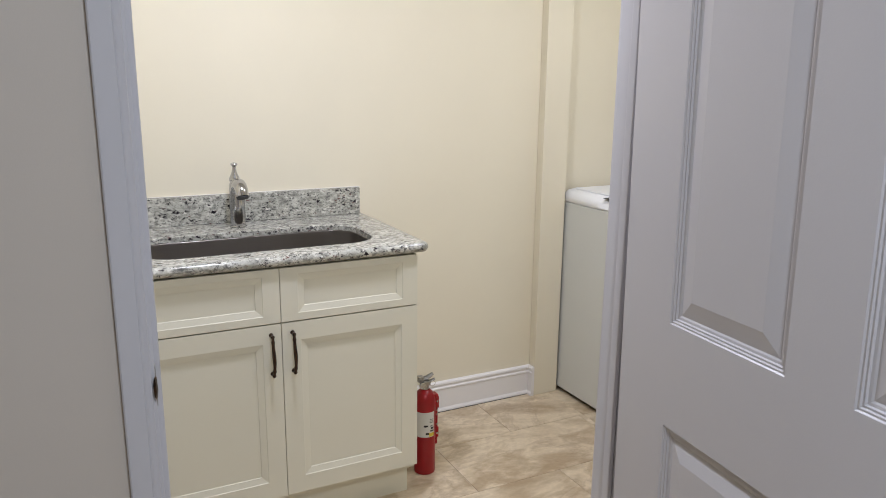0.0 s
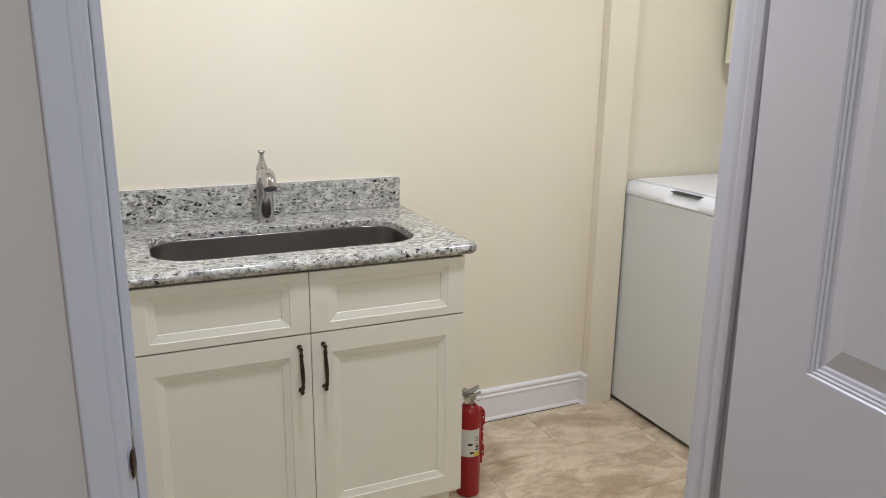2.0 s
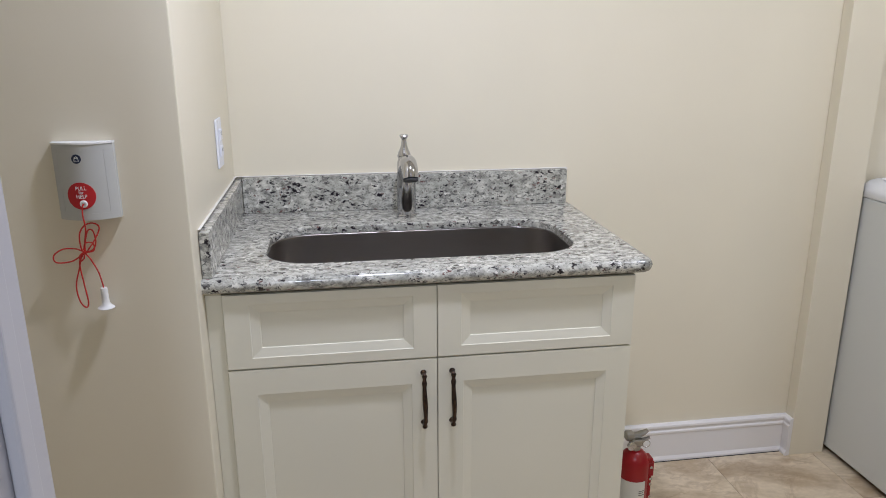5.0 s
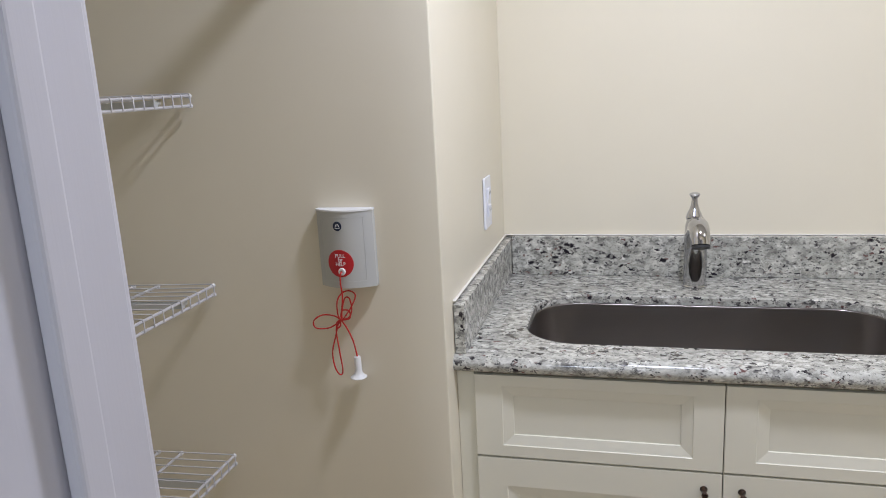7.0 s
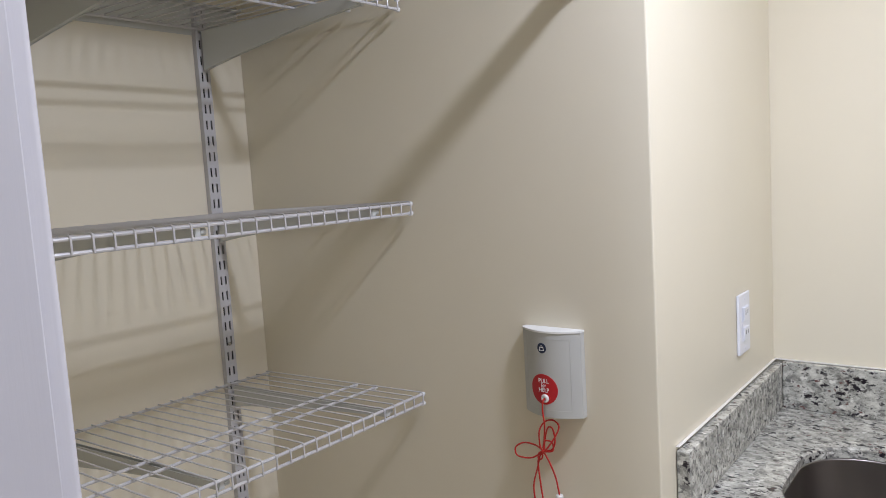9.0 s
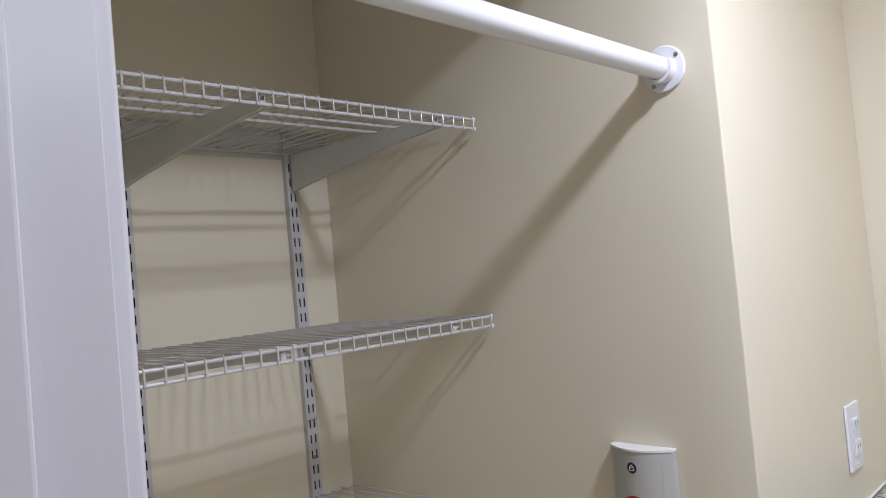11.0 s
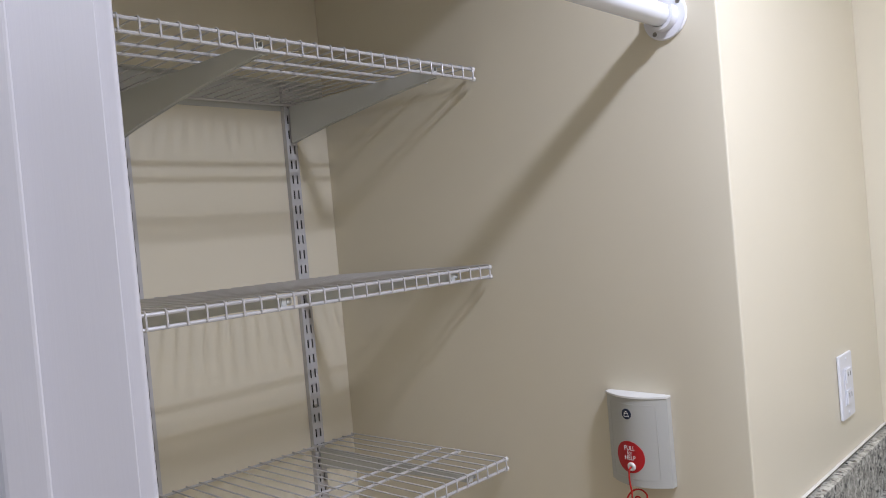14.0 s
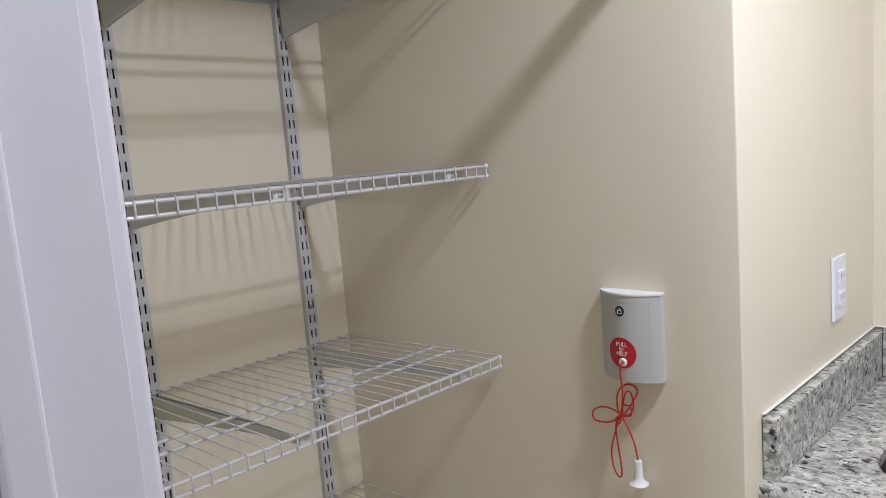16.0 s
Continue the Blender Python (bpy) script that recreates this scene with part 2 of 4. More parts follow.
def sweep(path, radius, sides=8, bm=None, cap=True):
    """A round bar along a path; radius may be a list, one for each point."""
    own = bmesh.new()
    pts = [Vector(p) for p in path]
    rad = radius if isinstance(radius, (list, tuple)) else [radius] * len(pts)
    rings, side = [], None
    for i, p in enumerate(pts):
        d = (pts[min(i + 1, len(pts) - 1)] - pts[max(i - 1, 0)]).normalized()
        if side is None:
            side = d.orthogonal().normalized()
        side = (side - d * side.dot(d)).normalized()
        up = d.cross(side)
        rings.append([own.verts.new(p + rad[i] * (side * math.cos(a) + up * math.sin(a))) for a in (2 * math.pi * k / sides for k in range(sides))])
    for a, b in zip(rings, rings[1:]):
        for k in range(sides):
            own.faces.new((a[k], a[(k + 1) % sides], b[(k + 1) % sides], b[k]))
    if cap:
        own.faces.new(rings[0][::-1])
        own.faces.new(rings[-1])
    return join(bm, own)


def lathe(profile, at, sides=24, bm=None, m=None):
    """profile: radius and height, from the bottom up, turned round the z axis; then moved by m or to a place."""
    own = bmesh.new()
    rings = []
    for r, z in profile:
        rings.append([own.verts.new((r * math.cos(2 * math.pi * k / sides), r * math.sin(2 * math.pi * k / sides), z)) for k in range(sides)])
    for a, b in zip(rings, rings[1:]):
        for k in range(sides):
            own.faces.new((a[k], a[(k + 1) % sides], b[(k + 1) % sides], b[k]))
    own.faces.new(rings[0][::-1])
    own.faces.new(rings[-1])
    own.transform(m if m is not None else Matrix.Translation(at))
    return join(bm, own)


def smooth_path(points, steps=6):
    """A Catmull-Rom curve through the points."""
    p = [Vector(q) for q in points]
    p = [2 * p[0] - p[1]] + p + [2 * p[-1] - p[-2]]
    out = []
    for i in range(1, len(p) - 2):
        for s in range(steps):
            t = s / steps
            out.append(0.5 * (2 * p[i] + (p[i + 1] - p[i - 1]) * t + (2 * p[i - 1] - 5 * p[i] + 4 * p[i + 1] - p[i + 2]) * t * t + (3 * p[i] - p[i - 1] - 3 * p[i + 1] + p[i + 2]) * t ** 3))
    return out + [p[-2]]


def panelled(w, h, thick, openings, rings, edge=0.0015):
    """A slab in x (0..w), z (0..h), y (0 front .. thick back) whose front has sunk panels. openings: x0, x1, z0, z1.
    rings: (inset, depth) steps from the opening's edge inwards; the last ring is filled as the field."""
    bm = bmesh.new()
    xs = sorted({0, w, *[o[0] for o in openings], *[o[1] for o in openings]})
    zs = sorted({0, h, *[o[2] for o in openings], *[o[3] for o in openings]})
    grid = {(x, z): bm.verts.new((x, 0, z)) for x in xs for z in zs}
    for x0, x1 in zip(xs, xs[1:]):
        for z0, z1 in zip(zs, zs[1:]):
            mx, mz = (x0 + x1) / 2, (z0 + z1) / 2
            if any(o[0] < mx < o[1] and o[2] < mz < o[3] for o in openings):
                continue
            bm.faces.new([grid[k] for k in ((x0, z0), (x1, z0), (x1, z1), (x0, z1))])
    for o in openings:
        last = [grid[k] for k in ((o[0], o[2]), (o[1], o[2]), (o[1], o[3]), (o[0], o[3]))]
        for inset, depth in rings:
            ring = [bm.verts.new(p) for p in ((o[0] + inset, depth, o[2] + inset), (o[1] - inset, depth, o[2] + inset), (o[1] - inset, depth, o[3] - inset), (o[0] + inset, depth, o[3] - inset))]
            for k in range(4):
                bm.faces.new((last[k], last[(k + 1) % 4], ring[(k + 1) % 4], ring[k]))
            last = ring
        bm.faces.new(last)
    e = edge
    rim = [v for v in bm.verts if v.is_boundary]
    order = [grid[(x, 0)] for x in xs] + [grid[(w, z)] for z in zs[1:]] + [grid[(x, h)] for x in xs[::-1][1:]] + [grid[(0, z)] for z in zs[::-1][1:-1]]
    b1 = [bm.verts.new((min(max(v.co.x, 0), w) + (-e if v.co.x == 0 else e if v.co.x == w else 0), e, v.co.z + (-e if v.co.z == 0 else e if v.co.z == h else 0))) for v in order]
    b2 = [bm.verts.new((v.co.x, thick, v.co.z)) for v in b1]
    n = len(order)
    for k in range(n):
        j = (k + 1) % n
        bm.faces.new((order[k], order[j], b1[j], b1[k]))
        bm.faces.new((b1[k], b1[j], b2[j], b2[k]))
    bm.faces.new(b2)
    return bm


def round_rect(x0, x1, y0, y1, r, n=8):
    out = []
    for cx, cy, a0 in ((x1 - r, y1 - r, 0), (x0 + r, y1 - r, 90), (x0 + r, y0 + r, 180), (x1 - r, y0 + r, 270)):
        out += [(cx + r * math.cos(radians(a0 + 90 * k / n)), cy + r * math.sin(radians(a0 + 90 * k / n))) for k in range(n + 1)]
    return out


# ---- the setting ----
H = 2.342
JL, JR, YH, YR = 0.048, 0.910, -1.602, -1.502
DOOR_TOP = 2.05


def structure(name, bm, material, at=(0, 0, 0), smooth=False):
    return put(name, bm, material, at, kind="structure", smooth=smooth)


structure("wall_sink", box(-0.12, 2.87, 0.0, 0.12, 0, H), WALL)
structure("wall_wing", prism([(-1.02, -0.65), (0.0, -0.65), (0.0, -0.0005), (-0.11, -0.0005), (-0.11, -0.54), (-1.02, -0.54)], 0, H, bevel=0.0024), WALL)
# unseen header, added to keep lamp light off the closet's upper walls
structure("unseen_shading_header", box(-0.11, -0.0003, YR + 0.0005, -0.6505, 2.03, H), WALL)
structure("wall_closet", box(-1.02, -0.90, YR, -0.6505, 0, H), WALL)
structure("wall_alcove", box(2.75, 2.87, YR, -0.0005, 0, H), WALL)
structure("column", box(1.755, 1.880, -0.045, -0.0005, 0, H, 0.0015), WALL)
bm = box(-1.8, JL - 0.018, YH + 0.004, YR, 0, H)
box(JR + 0.018, 2.87, YH + 0.004, YR, 0, H, bm=bm)
box(JL - 0.018, JR + 0.018, YH + 0.004, YR, DOOR_TOP + 0.018, H, bm=bm)
structure("wall_doorway", bm, WALL)
bm = box(-1.8, JL - 0.02, YH, YH + 0.0035, 0, H)
box(JR + 0.02, 2.87, YH, YH + 0.0035, 0, H, bm=bm)
box(JL - 0.02, JR + 0.02, YH, YH + 0.0035, DOOR_TOP + 0.02, H, bm=bm)
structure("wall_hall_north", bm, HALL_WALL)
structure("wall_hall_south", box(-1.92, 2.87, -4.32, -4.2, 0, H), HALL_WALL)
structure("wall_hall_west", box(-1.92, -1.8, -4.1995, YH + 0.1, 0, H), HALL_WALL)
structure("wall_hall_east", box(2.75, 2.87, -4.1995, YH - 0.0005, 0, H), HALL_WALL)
structure("ceiling", box(-1.92, 2.87, -4.32, 0.12, H + 0.001, H + 0.1), CEIL)
floor = structure("floor", box(-1.92, 2.87, -4.32, 0.12, -0.12, -0.0018), GROUT)


def casing_profile(w, t):
    """Across the casing from its thick outer edge to the beaded inner edge: offset and height."""
    return [(0, 0), (0, t * 0.86), (0.002, t), (w * 0.60, t), (w * 0.70, t * 0.93), (w * 0.74, t * 0.80), (w * 0.80, t * 0.86), (w * 0.88, t * 0.80), (w * 0.93, t * 0.70), (w * 0.975, t * 0.66), (w * 0.995, t * 0.56), (w, t * 0.48), (w, 0)]


def casing_leg(x_outer, x_inner, y_wall, out, z0, z1, bm=None, t=0.014):
    s = 1 if x_inner > x_outer else -1
    w = abs(x_inner - x_outer)
    pts = [(x_outer + s * a, y_wall + out * b) for a, b in casing_profile(w, t)]
    if s * out > 0:
        pts = pts[::-1]
    return prism(pts, z0, z1, bm=bm)


frame_1 = thing("door_frame", ((JL + JR) / 2, -1.55, 0), "white enamelled door frame with moulded casings on both faces", "door frame")
frame_1["kind"] = "structure"
for nm, x0, x1 in (("jamb", JL - 0.016, JL), ("jamb", JR, JR + 0.016)):
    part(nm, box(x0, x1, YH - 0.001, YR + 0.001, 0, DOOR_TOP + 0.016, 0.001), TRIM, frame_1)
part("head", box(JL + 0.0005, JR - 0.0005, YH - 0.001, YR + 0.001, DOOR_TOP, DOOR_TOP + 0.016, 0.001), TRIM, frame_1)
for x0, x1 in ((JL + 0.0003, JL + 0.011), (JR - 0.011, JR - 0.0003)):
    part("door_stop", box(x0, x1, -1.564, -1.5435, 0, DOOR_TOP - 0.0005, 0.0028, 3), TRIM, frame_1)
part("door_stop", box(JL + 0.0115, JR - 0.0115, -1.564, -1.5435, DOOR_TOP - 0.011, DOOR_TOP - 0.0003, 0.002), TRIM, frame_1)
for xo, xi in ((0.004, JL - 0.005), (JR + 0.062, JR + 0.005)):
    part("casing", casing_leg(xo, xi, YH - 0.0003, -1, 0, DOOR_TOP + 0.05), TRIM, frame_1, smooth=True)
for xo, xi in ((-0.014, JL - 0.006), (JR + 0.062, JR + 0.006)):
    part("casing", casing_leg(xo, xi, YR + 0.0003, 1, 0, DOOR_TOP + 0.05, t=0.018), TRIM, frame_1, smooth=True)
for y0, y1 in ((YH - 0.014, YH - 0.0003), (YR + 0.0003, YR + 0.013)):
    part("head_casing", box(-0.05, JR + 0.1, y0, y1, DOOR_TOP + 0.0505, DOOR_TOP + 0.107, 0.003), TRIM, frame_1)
strike = part("strike_plate", box(JL - 0.001, JL + 0.0015, YH + 0.002, YH + 0.032, 0.945, 1.003, 0.0006), ALU, frame_1, "dull metal strike plate with a curved lip")
lip = sweep([(JL + 0.0008, YH + 0.006, 0.975), (JL + 0.0005, YH - 0.003, 0.975), (JL - 0.002, YH - 0.009, 0.975)], 0.002, 6)
for v in lip.verts:
    v.co.z = 0.975 + (v.co.z - 0.975) * 8
part("lip", lip, BRONZE, strike, "dark bronze strike lip")


def baseboard_pts():
    return [(0, 0), (0.017, 0), (0.017, 0.008), (0.012, 0.018), (0.012, 0.100), (0.015, 0.104), (0.015, 0.110), (0.011, 0.114), (0.011, 0.120), (0.015, 0.125), (0.014, 0.132), (0.008, 0.137), (0, 0.137)]


def baseboard(x0, x1, y):
    bm = bmesh.new()
    a = [bm.verts.new((x0, y - d, z)) for d, z in baseboard_pts()]
    b = [bm.verts.new((x1 - d, y - d, z)) for d, z in baseboard_pts()]
    c = [bm.verts.new((x1 - d, y - 0.046, z)) for d, z in baseboard_pts()]
    n = len(a)
    for p, q in ((a, b), (b, c)):
        for k in range(n):
            bm.faces.new((p[k], p[(k + 1) % n], q[(k + 1) % n], q[k]))
    bm.faces.new(a)
    bm.faces.new(c)
    return bm


structure("baseboard", baseboard(0.9385, 1.7545, -0.0005), BASEP)
# dark strip at the baseboard's foot, painting the shade of the gap there
structure("baseboard_foot_shade", box(0.94, 1.755, -0.0195, -0.0176, -0.001, 0.002), GAP_SHADE)


# ---- door leaf, open ----
def build_door():
    W, T = 0.872, 0.035
    turn = Matrix.Translation((0.8745, -1.604, 0.012)) @ Matrix.Rotation(radians(-98), 4, "Z") @ Matrix.Translation((0, 0, 0.9)) @ Matrix.Rotation(radians(-1.2), 4, "Y") @ Matrix.Translation((0, 0, -0.9))
    t = thing("interior_door", (0.8745, -1.604, 0.012), "white painted six-panel interior door standing open into the hall", "door")
    z_rows = ((0.225, 0.794), (0.977, 1.590), (1.700, 1.915))
    openings = [(x, x + 0.259, a, b) for x in (0.139, 0.509) for a, b in z_rows]
    rings = [(0.001, 0.0), (0.003, 0.0025), (0.006, 0.0022), (0.0075, 0.0050), (0.0105, 0.0047), (0.012, 0.0078), (0.016, 0.0082), (0.019, 0.0100), (0.047, 0.0030), (0.050, 0.0022)]
    front = panelled(W, 2.03, T / 2, openings, rings)
    back = panelled(W, 2.03, T / 2, openings, rings)
    back.transform(Matrix.Translation((W, T, 0)) @ Matrix.Rotation(math.pi, 4, "Z"))
    bm = join(front, back)
    bm.transform(turn)
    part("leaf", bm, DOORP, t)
    for z in (0.25, 1.02, 1.78):
        bmh = lathe([(0.006, z), (0.0068, z + 0.002), (0.0068, z + 0.088), (0.006, z + 0.09)], (0, 0, 0), 12, m=Matrix.Translation((0.905, -1.612, 0)))
        part("hinge", bmh, ALU, t, smooth=True)
    return t


build_door()


# ---- sink cabinet ----
XL, XR, XM, YF = 0.036, 0.915, 0.4755, -0.592


def handle_bm(x, z0, z1, y):
    """A bowed pull with flared feet."""
    zc, bm = (z0 + z1) / 2, None
    pts, rad = [], []
    for k in range(17):
        u = k / 16
        s = math.sin(math.pi * u)
        pts.append((x + 0.001 * math.sin(2 * math.pi * u), y - 0.020 - 0.009 * s, z0 + 0.006 + (z1 - z0 - 0.012) * u))
        rad.append(0.0036 + 0.0022 * abs(s) ** 2 + (0.0022 if k in (2, 14) else 0) + (0.0012 if k in (0, 16) else 0))
    bm = sweep(pts, rad, 10)
    for z in (z0 + 0.006, z1 - 0.006):
        m = Matrix.Translation((x, y, z)) @ Matrix.Rotation(radians(90), 4, "X")
        lathe([(0.0068, 0.0), (0.0062, 0.002), (0.0038, 0.006), (0.0038, 0.013), (0.0052, 0.018), (0.0058, 0.0205), (0.004, 0.0225)], None, 14, bm=bm, m=m)
    return bm


def build_cabinet():
    t = thing("sink_cabinet", (XM, -0.3, 0), "cream lacquered sink cabinet with two drawer fronts over two closed doors", "cabinet")
    y_in = YF + 0.0245
    body = box(0.018, 0.036, y_in, -0.004, 0.115, 0.868, 0.001)
    box(XR - 0.018, XR, y_in, -0.004, 0.115, 0.868, 0.001, bm=body)
    box(0.0362, XR - 0.0182, -0.012, -0.004, 0.115, 0.868, bm=body)
    box(0.0362, XR - 0.0182, y_in, -0.0122, 0.115, 0.133, bm=body)
    box(0.0362, XR - 0.0182, y_in, y_in + 0.018, 0.835, 0.868, bm=body)
    box(0.0362, XR - 0.0182, y_in + 0.03, y_in + 0.048, 0.735, 0.80, bm=body)
    part("body", body, CREAM, t)
    part("filler", box(0.0003, XL - 0.003, YF + 0.010, YF + 0.0238, 0.0, 0.868, 0.001), CREAM, t)
    part("toe_kick", box(0.002, XR - 0.003, YF + 0.075, YF + 0.09, 0, 0.1145), CREAM, t)
    part("end_panel", box(XR - 0.0205, XR - 0.0025, YF + 0.0915, -0.004, 0.0, 0.1145), CREAM, t)
    rings = [(0.0008, 0.0016), (0.0018, 0.0020), (0.0195, 0.0058), (0.0203, 0.0062), (0.0207, 0.0085)]
    for x0, x1 in ((XL, XM - 0.0017), (XM + 0.0017, XR)):
        d = panelled(x1 - x0, 0.162, 0.02, [(0.050, x1 - x0 - 0.050, 0.022, 0.141)], rings)
        d.transform(Matrix.Translation((x0, YF, 0.7000)))
        part("drawer_front", d, CREAM, t)
        d = panelled(x1 - x0, 0.5578, 0.02, [(0.055, x1 - x0 - 0.055, 0.055, 0.501)], rings)
        d.transform(Matrix.Translation((x0, YF, 0.137)))
        door = part("door", d, CREAM, t)
        hx = x1 - 0.030 if x0 == XL else x0 + 0.030
        part("handle", handle_bm(hx, 0.538, 0.670, YF), BRONZE, door, "dark bronze bowed pull handle", smooth=True)


build_cabinet()


# ---- worktop ----
def build_counter():
    x0, x1, y0, y1, z0, z1 = 0.0, 0.955, -0.607, -0.0015, 0.8685, 0.90
    r = (z1 - z0) / 2
    hole = round_rect(0.112, 0.826, -0.512, -0.192, 0.105, 10)
    bm = bmesh.new()
    # the outline, clockwise round the slab, with a rounded nose on the front and the free end
    outer = [(x0, y1), (x0, y0 + r)] + [(x1 - r - 0.012 + (0.012) * math.sin(a), y0 + r + 0.012 - 0.012 * math.cos(a)) for a in np.linspace(0, math.pi / 2, 5)] + [(x1 - r, y1)]
    grow = [(0, 0), (0, 1)] + [(math.sin(a), math.cos(a)) for a in np.linspace(0, math.pi / 2, 5)] + [(1, 0)]
    rings = []
    for a in np.linspace(math.pi / 2, -math.pi / 2, 9):
        rings.append([bm.verts.new((x + g[0] * r * math.cos(a), y - g[1] * r * math.cos(a), (z0 + z1) / 2 + r * math.sin(a))) for (x, y), g in zip(outer, grow)])
    n = len(outer)
    for p, q in zip(rings, rings[1:]):
        for k in range(n):
            try:
                bm.faces.new((p[k], p[(k + 1) % n], q[(k + 1) % n], q[k]))
            except ValueError:
                pass
    inner = [[bm.verts.new((x, y, z)) for x, y in round_rect(0.112 + i, 0.826 - i, -0.512 + i, -0.192 - i, 0.105 - i, 10)] for z, i in ((z1, -0.003), (z1 - 0.003, 0), (0.881, 0), (0.881, -0.028), (z0, -0.028))]
    m = len(inner[0])
    for p, q in zip(inner, inner[1:]):
        for k in range(m):
            bm.faces.new((p[k], q[k], q[(k + 1) % m], p[(k + 1) % m]))
    for ro, ri in ((rings[0], inner[0]), (rings[-1], inner[-1])):
        edges = []
        for loop in (ro, ri):
            for k in range(len(loop)):
                e = bm.edges.get((loop[k], loop[(k + 1) % len(loop)])) or bm.edges.new((loop[k], loop[(k + 1) % len(loop)]))
                edges.append(e)
        bmesh.ops.triangle_fill(bm, edges=edges, use_beauty=True)
    t = thing("worktop", (XM, -0.3, z0), "speckled grey and white granite worktop around the steel sink", "worktop")
    part("slab", bm, GRANITE, t, smooth=True)
    part("back_splash", box(0.0225, 0.937, -0.0215, -0.0015, 0.9005, 1.000, 0.0015), GRANITE, t)
    part("side_splash", box(0.0015, 0.0215, -0.590, -0.0015, 0.9005, 0.996, 0.0015), GRANITE, t)
    c = box(0.0015, 0.938, -0.008, -0.0005, 1.0003, 1.0025, 0.0008)
    box(0.0003, 0.006, -0.588, -0.008, 1.0003, 1.002, 0.0006, bm=c)
    box(0.9373, 0.9405, -0.012, -0.0005, 0.9005, 1.003, 0.001, bm=c)
    part("caulk", c, CAULK, t)


build_counter()


def build_sink():
    bm = bmesh.new()
    rings = []
    spec = [(-0.022, 0.8805), (-0.003, 0.8805), (-0.001, 0.878), (0.0, 0.86), (0.004, 0.72), (0.012, 0.695), (0.030, 0.680), (0.09, 0.676)]
    for i, z in spec:
        rings.append([bm.verts.new((x, y, z - 0.0003)) for x, y in round_rect(0.112 + i, 0.826 - i, -0.512 + i, -0.192 - i, max(0.105 - i, 0.02), 10)])
    m = len(rings[0])
    for p, q in zip(rings, rings[1:]):
        for k in range(m):
            bm.faces.new((p[k], p[(k + 1) % m], q[(k + 1) % m], q[k]))
    bm.faces.new(rings[-1])
    t = thing("sink", (0.469, -0.352, 0.66), "undermounted brushed stainless steel sink, empty", "sink")
    ob = part("bowl", bm, STEEL, t, smooth=True)
    mod = ob.modifiers.new("thickness", "SOLIDIFY")
    mod.thickness, mod.offset = 0.0012, -1
    part("drain", lathe([(0.045, 0.6763), (0.045, 0.679), (0.036, 0.6785), (0.034, 0.6775)], (0.469, -0.352, 0)), CHROME, t, smooth=True)


build_sink()


def build_faucet():
    x, y, z = 0.462, -0.100, 0.9003
    t = thing("kitchen_faucet", (x, y, z), "polished chrome single-lever pull-out faucet behind the sink", "faucet")
    part("base", lathe([(0.0285, 0), (0.0285, 0.003), (0.0268, 0.005)], (x, y, z), 28), CHROME, t, smooth=True)
    part("body", lathe([(0.0262, 0.0045), (0.0262, 0.02), (0.0250, 0.090), (0.0250, 0.125), (0.0235, 0.145), (0.0195, 0.158), (0.013, 0.165), (0.004, 0.167)], (x, y, z), 32), CHROME, t, smooth=True)
    d = Vector((0.06, -0.998, 0))

    def at(a, h):
        return (x + d.x * a, y + d.y * a, z + h)
    arc = smooth_path([at(0.002, 0.120), at(0.018, 0.142), at(0.042, 0.147), at(0.062, 0.134), at(0.074, 0.112)], 4)
    n = len(arc)
    part("spout", sweep(arc, [0.0225 - 0.0015 * k / n for k in range(n)], 24), CHROME, t, smooth=True)
    part("nozzle", sweep([at(0.0743, 0.1115), at(0.0762, 0.1070)], 0.0195, 20), BLACKR, t, "black rubber spray nozzle")
    profile = [(0.0170, 0), (0.0185, 0.005), (0.0160, 0.014), (0.0105, 0.026), (0.0078, 0.036), (0.0066, 0.046), (0.0068, 0.051), (0.0110, 0.0560), (0.0122, 0.0590), (0.0105, 0.0615), (0.006, 0.0630), (0.002, 0.0625)]
    lev = lathe(profile, None, 24, m=Matrix.Translation((x - 0.004, y + 0.006, z + 0.156)) @ Matrix.Rotation(radians(4), 4, "X"))
    part("lever", lev, CHROME, t, smooth=True)


build_faucet()


# ---- wall outlet ----
def build_outlet():
    t = thing("wall_outlet", (0.0005, -0.232, 1.068), "white plastic duplex outlet on the cream wall above granite", "outlet")
    part("plate", box(0.0005, 0.006, -0.267, -0.197, 1.0675, 1.1825, 0.0022), PLATE, t)
    part("insert", box(0.0062, 0.0075, -0.249, -0.215, 1.092, 1.158, 0.0005), PLATE, t)
    for z in (1.106, 1.144):
        part("socket", box(0.0076, 0.0100, -0.2465, -0.2175, z - 0.0125, z + 0.0125, 0.001), PLATE, t)
        b = None
        for dy in (-0.0062, 0.0062):
            b = box(0.01005, 0.0103, -0.232 + dy - 0.001, -0.232 + dy + 0.001, z - 0.001, z + 0.007, bm=b)
        part("slots", b, BLACKP, t)
    for z in (1.077, 1.173):
        part("screw", lathe([(0.003, 0), (0.003, 0.0006), (0.002, 0.001)], None, 12, m=Matrix.Translation((0.006, -0.232, z)) @ Matrix.Rotation(radians(90), 4, "Y")), PLATE, t)


build_outlet()


